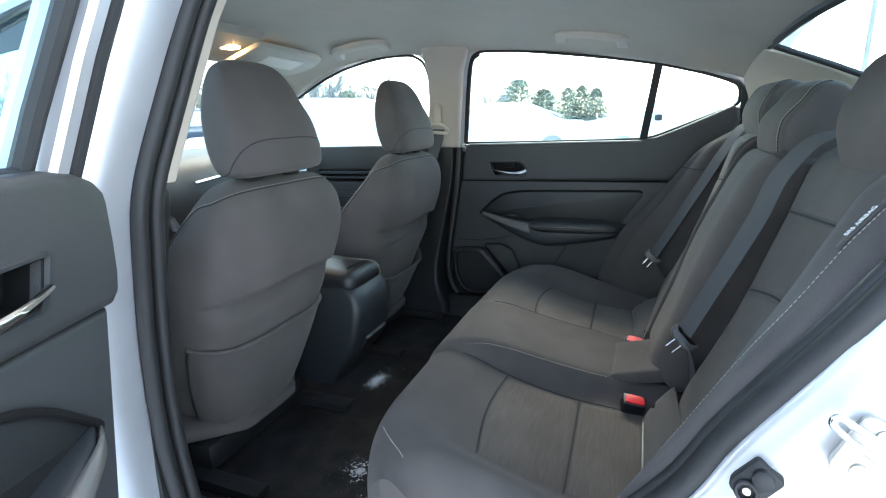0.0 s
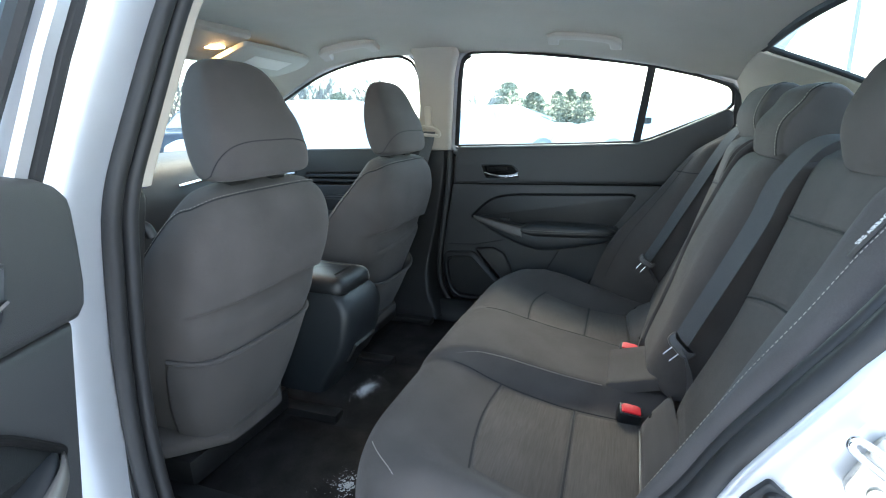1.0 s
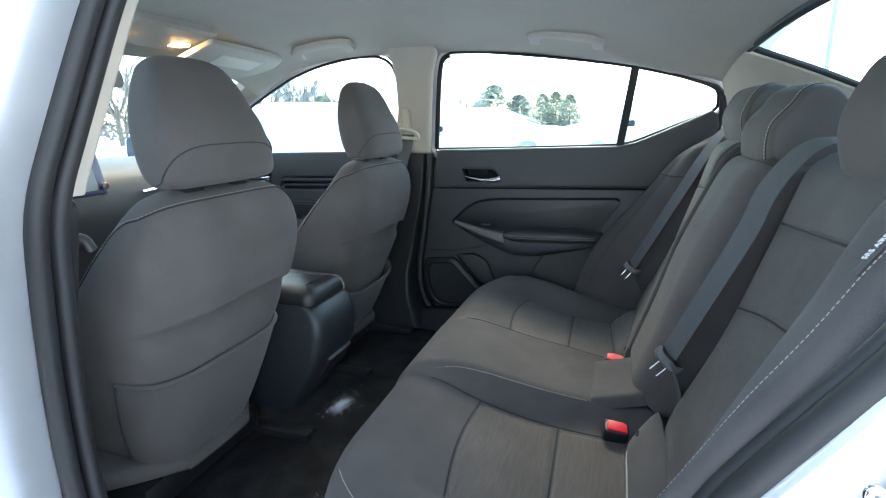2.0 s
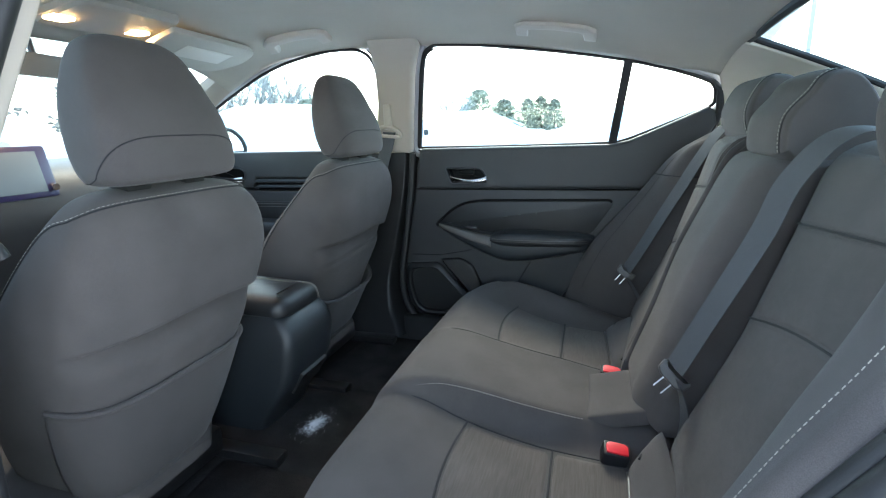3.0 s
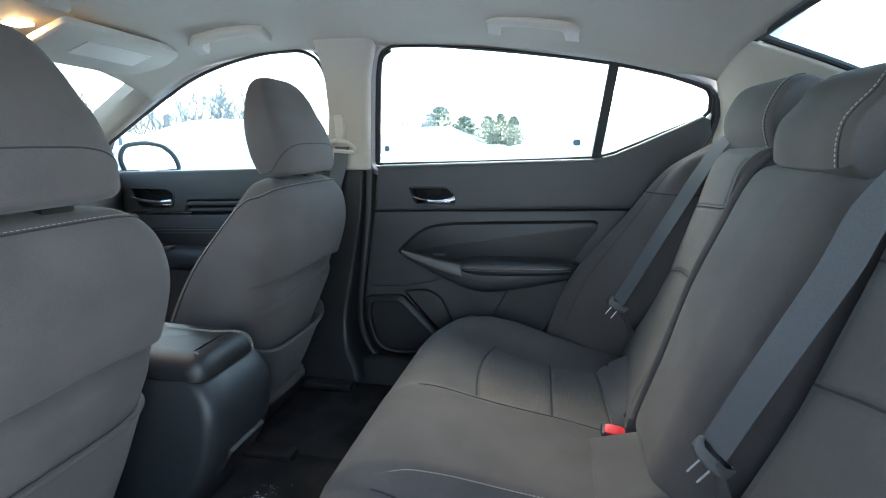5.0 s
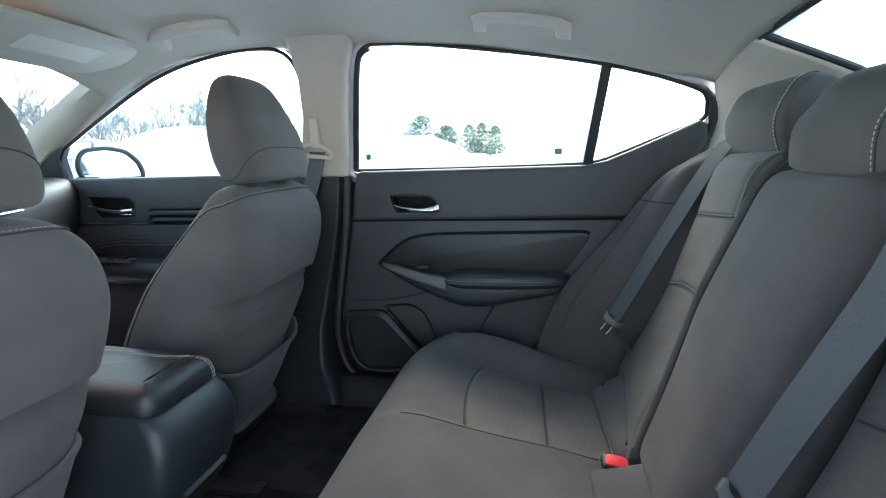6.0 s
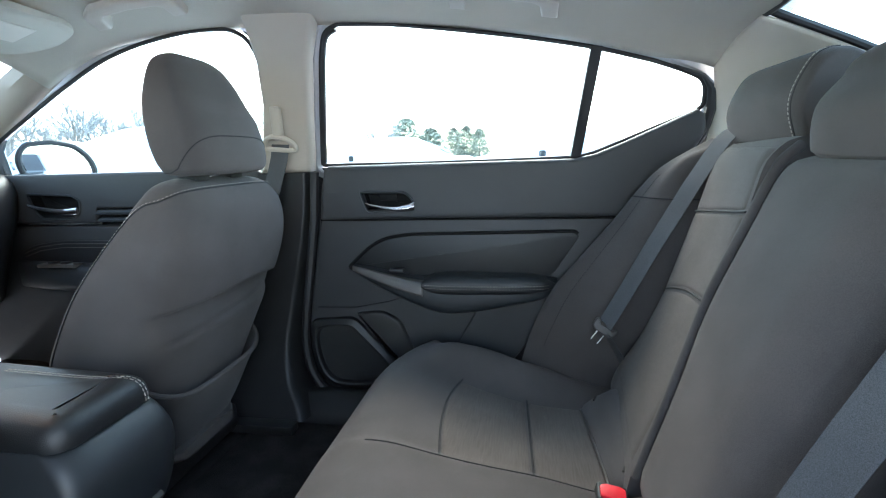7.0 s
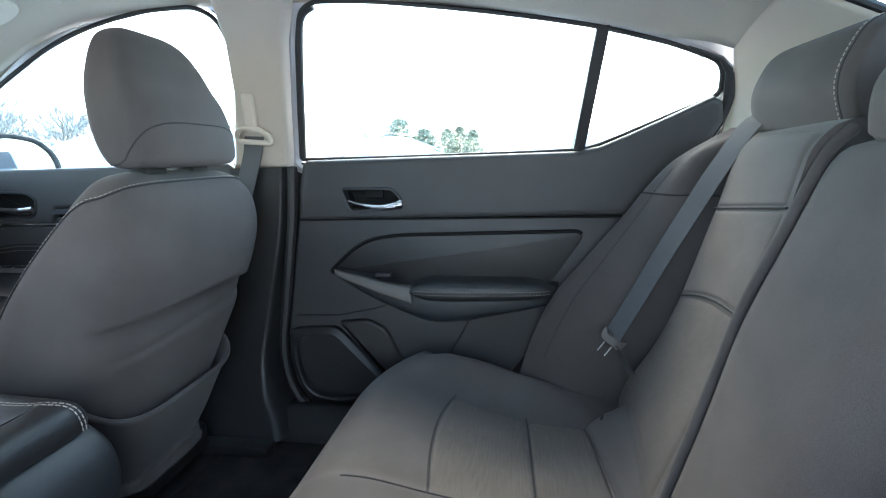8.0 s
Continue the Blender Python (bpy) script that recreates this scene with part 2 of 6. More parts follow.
def part(name, shape, mat, parent=None, label="", flip=False, sharp=40, solid=0.0):
    """One mesh object made of a Shape, under a thing or a part."""
    base = origin_of(parent) if parent else Vector((0, 0, 0))
    me = bpy.data.meshes.new(name)
    me.from_pydata([tuple(Vector(p) - base) for p in shape.v], [], [tuple(reversed(q)) if flip else q for q in shape.f])
    bm = bmesh.new()
    bm.from_mesh(me)
    bmesh.ops.remove_doubles(bm, verts=bm.verts[:], dist=1e-6)
    bmesh.ops.recalc_face_normals(bm, faces=bm.faces[:])
    bm.to_mesh(me)
    bm.free()
    me.materials.append(mat)
    me.shade_smooth()
    me.set_sharp_from_angle(angle=radians(sharp))
    ob = new(name, me)
    if solid:
        mod = ob.modifiers.new("thickness", "SOLIDIFY")
        mod.thickness, mod.offset = solid, 0
    if parent:
        ob.parent = parent
    return tagged(ob, label)


def piece(name, shape, mat, label, category, kind="", group="", sharp=40, solid=0.0):
    """A thing or a piece of the setting that is one mesh."""
    ob = part(name, shape, mat, sharp=sharp, solid=solid)
    return tagged(ob, label, category, group, kind)


def lerp(a, b, t):
    return a + (b - a) * t


def step(a, b, x):
    t = min(1, max(0, (x - a) / (b - a)))
    return t * t * (3 - 2 * t)


def table(xs, ys):
    """A smooth function through a few values."""
    def fn(x):
        if x <= xs[0]:
            return ys[0]
        if x >= xs[-1]:
            return ys[-1]
        for i in range(len(xs) - 1):
            if x <= xs[i + 1]:
                h = xs[i + 1] - xs[i]
                t = (x - xs[i]) / h
                m0 = (ys[i + 1] - ys[i - 1]) / (xs[i + 1] - xs[i - 1]) if i > 0 else (ys[1] - ys[0]) / h
                m1 = (ys[i + 2] - ys[i]) / (xs[i + 2] - xs[i]) if i + 2 < len(xs) else (ys[i + 1] - ys[i]) / h
                return (2 * t ** 3 - 3 * t ** 2 + 1) * ys[i] + (t ** 3 - 2 * t ** 2 + t) * h * m0 + (-2 * t ** 3 + 3 * t ** 2) * ys[i + 1] + (t ** 3 - t ** 2) * h * m1
    return fn


def flank(z):
    """Half the cabin's width at the height z: upright below the window sills, leaning in above."""
    if abs(z - 1.0) < 0.05:
        return 0.70 - 0.36 * (z - 0.95) ** 2 / 0.2
    return 0.70 - 0.36 * max(0.0, z - 1.0)


def right_wall(a, b, d):
    """A place on the right flank: a along the car, b up, d inward."""
    return (flank(b) - d, a, b)


def left_wall(a, b, d):
    return (-flank(b) + d, a, b)


# ---------------------------------------------------------------- ground and cabin shell
def ground_sheet():
    s = Shape()
    s.grid(lambda u, v: (lerp(-600, 600, u), lerp(-600, 600, v), 0.0), 24, 24)
    return piece("ground", s, SNOW, "snow-covered car park ground reaching the horizon", "ground", "structure")


ground_sheet()

roof_z = table([-0.75, -0.5, -0.2, 0.2, 0.6, 0.9, 1.0, 1.07], [1.283, 1.345, 1.395, 1.42, 1.415, 1.388, 1.366, 1.340])
rail_z = table([-0.72, -0.60, -0.44, -0.12, 0.2, 0.45, 0.80, 1.05], [1.165, 1.215, 1.262, 1.318, 1.345, 1.352, 1.325, 1.215])


def liner_at(x, y):
    k = min(1.0, abs(x) / 0.60)
    return lerp(roof_z(y), rail_z(y), 0.15 * k ** 2 + 0.85 * k ** 4)


def rear_edge(x):
    """Where the headliner ends towards the rear: y and z."""
    a = abs(x)
    if a > 0.450:
        k = min(1.0, (a - 0.450) / 0.155)
        return lerp(-0.716, -0.697, k), lerp(1.262, 1.198, k) + 0.010 * math.sin(math.pi * k)
    return lerp(-0.742, -0.716, (a / 0.450) ** 2), lerp(1.288, 1.262, (a / 0.450) ** 2)


def headliner():
    s = Shape()

    def at(u, v):
        x = lerp(-0.605, 0.605, u)
        y0, z0 = rear_edge(x)
        y = lerp(y0, 1.07 - 0.06 * (x / 0.6) ** 2, v)
        w = 1 - step(0.0, 0.16, y - y0)
        return (x, y, liner_at(x, y) + (z0 - liner_at(x, y0)) * w)
    s.grid(at, 70, 60)
    return piece("ceiling", s, LINER, "pale grey cloth headliner over the cabin", "ceiling", "structure", solid=0.008)


headliner()


def roof_skin():
    s = Shape()
    s.grid(lambda u, v: (lerp(-0.66, 0.66, u), lerp(-0.80, 1.0, v), liner_at(lerp(-0.6, 0.6, u), lerp(-0.75, 1.0, v)) + 0.045), 24, 20)
    return piece("roof_panel", s, SILVER, "silver painted metal car roof", "car roof", "structure", solid=0.006)


roof_skin()


def floor_pan():
    def z(x, y):
        hump = 0.035 * math.exp(-(x / 0.16) ** 4)
        rise = 0.12 * step(0.95, 1.35, y)
        return 0.255 + hump + rise
    s = Shape()
    s.grid(lambda u, v: (lerp(-0.74, 0.74, u), lerp(-0.62, 1.45, v), z(lerp(-0.74, 0.74, u), lerp(-0.62, 1.45, v))), 60, 60)
    return piece("floor", s, CARPET, "black carpeted car floor dusted with snow", "floor", "structure", solid=0.02)


floor_pan()


def side_sill(side):
    s = Shape()
    poly = rounded([(0.60, 0.22), (0.775, 0.22), (0.775, 0.335), (0.66, 0.345), (0.62, 0.30)], 0.02)
    ys = [-0.46, -0.2, 0.1, 0.36, 0.7, 1.4]
    s.loft([[(side * a, y, b) for a, b in poly] for y in ys])
    return piece("sill_trim", s, PLASTIC_LOW, "black plastic door sill trim, scuffed", "sill trim", "structure")


side_sill(1)
side_sill(-1)


def b_pillar(side):
    at = right_wall if side > 0 else left_wall
    deep = 0.014 if side > 0 else 0.006
    s = Shape()
    poly = [(0.304, 0.985), (0.300, 1.00), (0.278, 1.12), (0.246, 1.27), (0.217, 1.345), (0.205, 1.40), (0.405, 1.40), (0.394, 1.33), (0.388, 1.27), (0.402, 1.16), (0.448, 1.00), (0.455, 0.985)]
    if side < 0:
        poly[0], poly[1], poly[-2], poly[-1] = (0.299, 1.016), (0.296, 1.03), (0.440, 1.03), (0.445, 1.016)
    for i in range(1, 5):
        poly.insert(1 + i, (lerp(poly[1][0], 0.278, i / 5), lerp(poly[1][1], 1.12, i / 5)))
    s.slab(poly, at, -0.02 if side > 0 else -0.034, deep, 0.014 if side > 0 else 0.007, 4)
    up = piece("pillar_trim", s, BEIGE, "pale beige plastic trim on the door pillar", "pillar trim", "structure")
    s = Shape()
    if side > 0:
        edge = table([0.28, 0.32, 0.37, 0.44, 0.50, 0.60, 0.66, 0.75, 0.85, 0.984], [0.300, 0.318, 0.356, 0.378, 0.382, 0.366, 0.354, 0.336, 0.318, 0.304])

        def face(u, v):
            z = lerp(0.285, 0.984, v)
            y0 = edge(z)
            y1 = lerp(0.70, 0.46, step(0.28, 0.98, z))
            turn = min(1.0, u / 0.12)
            flare = 0.105 * max(0.0, (0.62 - z) / 0.335) ** 2.0
            return (flank(z) + 0.034 - (0.052 + flare) * math.sin(turn * math.pi / 2), lerp(y0, y1, u) + 0.004 * (1 - turn), z)
        s.grid(face, 40, 50)
    else:
        poly = [(0.304, 1.012), (0.448, 1.012), (0.46, 0.985), (0.50, 0.75), (0.56, 0.50), (0.70, 0.30), (0.30, 0.30), (0.345, 0.40), (0.368, 0.55), (0.354, 0.75)]
        s.slab(rounded(poly, 0.026), lambda a, b, d: left_wall(a, b, d - 0.10 * max(0.0, 0.92 - b)), -0.034, 0.004, 0.008, 4)
    low = piece("lower_pillar_trim", s, PLASTIC_LOW, "black plastic lower trim of the door pillar", "pillar trim", "structure")
    return up, low


def pillar_backing(side):
    """Dark metal between the two doors, behind the trim and its seals."""
    at = right_wall if side > 0 else left_wall
    s = Shape()
    s.slab([(0.30, 0.26), (0.305, 0.99), (0.50, 0.99), (0.50, 0.26)], at, -0.062, -0.036)
    s.slab([(0.302, 1.002), (0.280, 1.12), (0.246, 1.27), (0.222, 1.36), (0.43, 1.36), (0.385, 1.29), (0.383, 1.20), (0.400, 1.10), (0.43, 1.002)], at, -0.062, -0.030)
    return piece("pillar_core", s, RUBBER, "black inner skin of the door pillar", "pillar", "structure")


pillar_backing(1)
b_pillar(1)
b_pillar(-1)


def b_pillar_outer():
    """The painted jamb of the pillar, seen through the open door."""
    s = Shape()
    line = [(0.35, 0.30), (0.366, 0.55), (0.352, 0.75), (0.304, 1.0), (0.282, 1.12), (0.247, 1.27), (0.20, 1.40)]
    fy = table([b for a, b in line], [a for a, b in line])

    def at(u, v):
        z = lerp(0.25, 1.40, v)
        w = flank(z)
        return (-lerp(w + 0.060, w + 0.185, u), fy(z) + 0.008 - 0.030 * math.sin(u * math.pi * 0.8) + 0.05 * u, z)
    s.grid(at, 14, 40)
    return piece("painted_pillar", s, SILVER, "silver painted metal door jamb of the middle pillar", "door jamb", "structure", solid=0.004)


b_pillar_outer()


def pillar_knob():
    s = Shape()
    s.tube(smooth_line([(-0.705, 0.372, 0.946), (-0.676, 0.369, 0.946), (-0.660, 0.366, 0.941), (-0.653, 0.364, 0.924)], 4), 0.0095, 12)
    return piece("belt_hook", s, VINYL, "black plastic knob on the door pillar", "knob", "structure")


pillar_knob()


def opening_seal():
    """The rubber round the open left doorway."""
    s = Shape()
    edge = smooth_line([(0.335, 0.34, 0), (0.356, 0.55, 0), (0.344, 0.75, 0), (0.302, 1.0, 0), (0.279, 1.12, 0), (0.247, 1.27, 0), (0.214, 1.36, 0)], 8)
    s.tube([(-flank(p.y) - 0.029, p.x + 0.002, p.y) for p in edge], 0.0125, 10)
    s.tube([(-flank(p.y) - 0.058, p.x + 0.002, p.y) for p in edge], 0.0135, 10)
    ob = piece("door_seal", s, RUBBER, "black rubber weather seal along the door pillar", "door seal", "structure")
    s = Shape()
    pts = smooth_line([(-0.69, -0.02, 0.345), (-0.69, -0.20, 0.38), (-0.695, -0.345, 0.49), (-0.70, -0.464, 0.627), (-0.70, -0.522, 0.728), (-0.70, -0.573, 0.807), (-0.70, -0.612, 0.865), (-0.70, -0.641, 0.912), (-0.685, -0.70, 1.00), (-0.66, -0.74, 1.06)], 8)
    s.tube(pts, 0.016, 12)
    s.tube([Vector(p) + Vector((0.016, 0.008, 0.006)) for p in pts], 0.010, 10)
    return ob, piece("door_seal", s, RUBBER, "black rubber weather seal along the rear door jamb", "door seal", "structure")


opening_seal()


def quarter_jamb():
    """The silver body behind the open left door, over the wheel arch."""
    line = smooth_line([(-0.706, -0.06, 0.33), (-0.706, -0.22, 0.375), (-0.710, -0.36, 0.485), (-0.713, -0.476, 0.630), (-0.713, -0.525, 0.722), (-0.713, -0.578, 0.806), (-0.713, -0.618, 0.869), (-0.71, -0.655, 0.925), (-0.69, -0.73, 1.01), (-0.66, -0.80, 1.07)], 6)
    s = Shape()
    n = len(line) - 1

    def at(u, v):
        p = line[min(n, round(u * n))]
        k = v
        drop = Vector((-0.035 - 0.045 * step(0.25, 1, k), -0.13, -0.075)) * (k * 1.6)
        bead = 0.010 * math.exp(-((k - 0.12) / 0.06) ** 2)
        return tuple(p + drop + Vector((-bead, 0, 0)))
    s.grid(at, n, 24)
    return piece("quarter_jamb", s, SILVER, "silver painted metal jamb of the rear quarter panel", "door jamb", "structure", solid=0.004)


quarter_jamb()


def quarter_skin(side):
    s = Shape()

    def at(u, v):
        y, z = lerp(-0.93, -1.7, u), lerp(0.35, 1.02, v)
        return (side * (0.86 - 0.06 * v - 0.08 * u), y, z)
    s.grid(at, 10, 10)
    return piece("quarter_panel", s, SILVER, "silver painted rear quarter panel", "quarter panel", "structure", solid=0.01)


quarter_skin(1)
quarter_skin(-1)


def inner_side():
    s = Shape()
    s.slab([(-0.02, 0.24), (-0.02, 0.40), (-0.30, 0.62), (-0.52, 0.88), (-0.70, 1.02), (-1.25, 1.0), (-1.25, 0.24)], right_wall, -0.07, -0.034)
    return piece("inner_side_panel", s, RUBBER, "dark inner body panel beside the rear seat", "body panel", "structure")


inner_side()

# ---------------------------------------------------------------- pillars by the screens
REAR_GLASS = [(0.446, -0.728, 1.276), (0.456, -0.94, 1.188), (0.466, -1.25, 1.04)]


def c_pillar(side):
    s = Shape()
    outer = [(0.604, -0.695, 1.200), (0.648, -0.716, 1.155), (0.676, -0.724, 1.10), (0.684, -0.720, 1.05), (0.69, -0.70, 0.95)]
    inner = [(0.450, -0.714, 1.264), (0.453, -0.80, 1.236), (0.459, -0.94, 1.178), (0.463, -1.08, 1.11), (0.466, -1.25, 1.02)]
    oc, ic = smooth_line(outer, 6), smooth_line(inner, 6)
    n = len(oc) - 1

    def at(u, v):
        p = oc[round(u * n)].lerp(ic[round(u * n)], v)
        p.z += 0.012 * math.sin(math.pi * v) * (1 - u)
        p = p + Vector((0.03, -0.016, 0.014)) * (math.sin(math.pi * v) * u)
        return (side * p.x, p.y, p.z)
    s.grid(at, n, 16)
    return piece("rear_pillar_trim", s, BEIGE_LIGHT, "pale beige plastic trim on the rear roof pillar", "pillar trim", "structure", solid=0.006)


c_pillar(1)
c_pillar(-1)


def rear_screen():
    s = Shape()
    g = smooth_line(REAR_GLASS, 8)
    n = len(g) - 1
    s.grid(lambda u, v: (g[round(v * n)].x * lerp(-1, 1, u), g[round(v * n)].y, g[round(v * n)].z + 0.02 * (1 - (2 * u - 1) ** 2)), 20, n)
    w = part("window_3", s, GLASS)
    w.visible_shadow = False
    tagged(w, "sloping tinted rear window of the car", "window", kind="structure")
    b = Shape()
    for k in (-1, 1):
        b.tube([(p.x * k, p.y, p.z - 0.004) for p in g], 0.008, 8)
    b.tube([(0.446 * (1 - 2 * i / 20), -0.728, 1.274 + 0.02 * (1 - (1 - 2 * i / 20) ** 2)) for i in range(21)], 0.016, 8)
    part("window_seal", b, RUBBER, w, "black rubber edging")
    return w


rear_screen()


def parcel_shelf():
    s = Shape()
    s.box((0, -1.05, 0.985), (1.26, 0.56, 0.03), 0.008)
    piece("parcel_shelf", s, SOFT, "dark felt parcel shelf behind the rear seat", "shelf", "structure")
    s = Shape()
    s.box((0, -1.55, 0.86), (1.5, 0.72, 0.30), 0.06)
    return piece("boot_lid", s, SILVER, "silver painted boot lid behind the rear window", "boot lid", "structure")


parcel_shelf()


def a_pillar(side):
    s = Shape()
    path = smooth_line([(0.585, 0.72, 1.385), (0.600, 0.88, 1.345), (0.625, 1.06, 1.268), (0.665, 1.30, 1.150), (0.70, 1.52, 1.02)], 6)
    rings = []
    for i, p in enumerate(path):
        k = i / (len(path) - 1)
        w = lerp(0.030, 0.050, k)
        rings.append([(side * (p.x + dx), p.y + dy * 1.0, p.z + dz) for dx, dy, dz in
                      [(0.02, -w * 0.6, -w * 0.75), (-0.016, -w * 0.5, -w * 0.6), (-0.042, 0, 0), (-0.040, w * 0.7, w * 0.6), (0.0, w, w * 0.8), (0.045, w * 0.6, w * 0.5), (0.05, -w * 0.2, -w * 0.3)]])
    s.loft(rings)
    return piece("windscreen_pillar_trim", s, BEIGE, "pale beige plastic trim on the windscreen pillar", "pillar trim", "structure")


a_pillar(1)
a_pillar(-1)


def windscreen():
    s = Shape()
    s.grid(lambda u, v: (lerp(-1, 1, u) * lerp(0.585, 0.70, v), lerp(0.95, 1.66, v) + 0.10 * (1 - (2 * u - 1) ** 2), lerp(1.385, 1.00, v)), 20, 10)
    w = part("window_4", s, GLASS_DIMMED)
    w.visible_shadow = False
    tagged(w, "raked windscreen with snow on its lower edge", "windscreen", kind="structure")
    b = Shape()
    b.tube([(0.585 * (1 - i / 10), 0.955 + 0.10 * (1 - (1 - i / 10) ** 2), 1.383) for i in range(21)], 0.012, 8)
    part("window_seal", b, RUBBER, w, "black edging")
    return w


windscreen()


def bonnet():
    s = Shape()
    s.grid(lambda u, v: (lerp(-0.80, 0.80, u), lerp(1.62, 2.75, v), 0.90 - 0.16 * v * v - 0.08 * (2 * u - 1) ** 4), 16, 14)
    return piece("bonnet", s, SILVER, "silver painted bonnet beyond the windscreen", "bonnet", "structure", solid=0.02)


bonnet()

def firewall():
    s = Shape()
    s.box((0, 1.70, 0.62), (1.46, 0.03, 0.76), 0.004)
    return piece("firewall", s, CARPET, "black bulkhead closing the front footwells", "bulkhead", "structure")


firewall()

# ---------------------------------------------------------------- doors
SIDE_WINDOW = [(0.279, 1.002), (0.257, 1.12), (0.225, 1.27), (0.205, 1.325), (0.172, 1.340), (0.05, 1.334), (-0.12, 1.312), (-0.30, 1.284), (-0.445, 1.257), (-0.58, 1.221), (-0.650, 1.197), (-0.688, 1.180), (-0.700, 1.160), (-0.703, 1.122), (-0.690, 1.109), (-0.62, 1.081), (-0.52, 1.040), (-0.46, 1.016), (-0.42, 1.006), (-0.30, 1.003), (0.0, 1.001)]


REAR_EDGE = [(-0.42, 0.998), (-0.70, 1.11), (-0.74, 1.05), (-0.66, 0.90), (-0.52, 0.74), (-0.38, 0.58), (-0.26, 0.42), (-0.10, 0.30)]


def eased(poly, r=0.03):
    return rounded(poly, r, 5)


def rear_door(name, side, hinge, label):
    door = thing(name, hinge, label, "car door", "rear doors", "structure")
    slide = Vector((0, 0, 0)) if side > 0 else Vector((hinge[0] + 0.825, hinge[1] - 0.345, 0))

    def at(a, b, d):
        return (side * (flank(b) - d) + slide.x, a + slide.y, b)

    # the open door's glass ends a little short of the closed one's
    win = list(SIDE_WINDOW)
    if side < 0:
        win[:5] = [(0.209, 1.002), (0.236, 1.12), (0.268, 1.27), (0.262, 1.325), (0.225, 1.342)]
    win_front = [(0.262, 1.325), (0.268, 1.27), (0.236, 1.12), (0.209, 1.0)]
    win = eased(win, [0.012] + [0.08] * 8 + [0.02] * 5 + [0.08] * (len(win) - 14))
    # outer skin and frame
    s = Shape()
    skin = rounded([(0.31, 0.30), (0.345, 0.55), (0.33, 0.80), (0.30, 0.995)] + REAR_EDGE if side > 0 else [(0.17, 0.30), (0.20, 0.55), (0.26, 0.80), (0.262, 0.995)] + REAR_EDGE, 0.02, 3)
    s.slab(skin, at, -0.15, -0.135, 0.008)
    part("outer_skin", s, SILVER, door, "silver painted metal skin")
    s = Shape()
    s.slab(skin, at, -0.134, -0.03)
    part("inner_shell", s, SILVER if side < 0 else PLASTIC_LOW, door, "painted door edge")
    s = Shape()
    out = [at(a, b, -0.045) for a, b in inset(win, -0.026)]
    s.tube(out, 0.020, 8, closed=True, flat=1.0)
    part("window_frame", s, SILVER, door, "silver window frame")
    s = Shape()
    s.tube([at(a, b, -0.018) for a, b in win], 0.0055 if side > 0 else 0.011, 8, closed=True)
    s.tube([at(a, b, -0.010) for a, b in ((-0.62, 1.210), (-0.690, 1.184), (-0.712, 1.160), (-0.718, 1.11), (-0.712, 1.06), (-0.67, 0.985))], lambda t: lerp(0.002, 0.012, step(0.0, 0.5, t)), 8)
    part("window_seal", s, RUBBER, door, "black rubber run round the glass")
    s = Shape()
    s.loft([[at(a + o, b, d) for o, d in ((-0.013, -0.012), (0.013, -0.012), (0.013, -0.05), (-0.013, -0.05))] for a, b in ((-0.412, 1.0), (-0.430, 1.13), (-0.447, 1.258))])
    part("divider_bar", s, RUBBER, door, "black upright bar between the panes")
    if side > 0:
        s = Shape()
        run = [(0.276, 1.004), (0.253, 1.12), (0.221, 1.27), (0.204, 1.316), (0.176, 1.333)]
        s.tube([at(a, b, -0.022) for a, b in smooth_2(run)], 0.0085, 8)
        part("glass_run", s, RUBBER, door, "black upright glass channel")
    g = Shape()
    if side < 0:
        fr = [(0.209, 0.99), (0.236, 1.12), (0.268, 1.27), (0.290, 1.38)]
        st = Shape()
        st.loft([[at(a + o, b, d) for o, d in ((0.016, -0.03), (0.016, -0.006), (0.022, 0.0), (0.040, 0.0), (0.048, -0.008), (0.048, -0.03))] for a, b in fr])
        part("frame_flange", st, SILVER, door, "silver painted frame flange")
        st = Shape()
        st.tube([at(a + 0.058, b, -0.008) for a, b in fr], 0.009, 8)
        part("frame_seal", st, RUBBER, door, "black rubber frame seal")
    main = [(-0.415, 1.003), (-0.445, 1.254), (-0.30, 1.284), (-0.12, 1.312), (0.05, 1.334), (0.172, 1.340), (0.205, 1.323), (0.225, 1.27), (0.257, 1.12), (0.279, 1.0)]
    if side < 0:
        main[-4:] = win_front
    g.add([at(a, b, -0.032) for a, b in main], [tuple(range(len(main)))])
    pane = part("pane", g, GLASS, door, "tinted drop glass")
    pane.visible_shadow = False
    g = Shape()
    fixed = [(-0.422, 1.006), (-0.447, 1.257), (-0.58, 1.221), (-0.650, 1.197), (-0.688, 1.180), (-0.700, 1.160), (-0.703, 1.122), (-0.690, 1.109), (-0.62, 1.081), (-0.52, 1.040), (-0.46, 1.016)]
    g.add([at(a, b, -0.032) for a, b in fixed], [tuple(range(len(fixed)))])
    pane = part("pane", g, GLASS, door, "tinted fixed quarter glass")
    pane.visible_shadow = False
    # upper trim
    s = Shape()
    up = [(0.290, 0.846), (0.283, 0.93), (0.268, 0.992), (0.255, 1.000), (-0.41, 1.003), (-0.46, 1.014), (-0.52, 1.038), (-0.62, 1.082), (-0.685, 1.112), (-0.705, 1.10), (-0.715, 1.06), (-0.67, 0.97), (-0.60, 0.90), (-0.55, 0.852)]
    if side < 0:
        up[:4] = [(0.277, 0.838), (0.292, 0.850), (0.299, 0.875), (0.303, 0.92), (0.304, 0.962), (0.300, 0.976), (0.284, 0.990), (0.258, 1.000), (0.21, 1.008)]
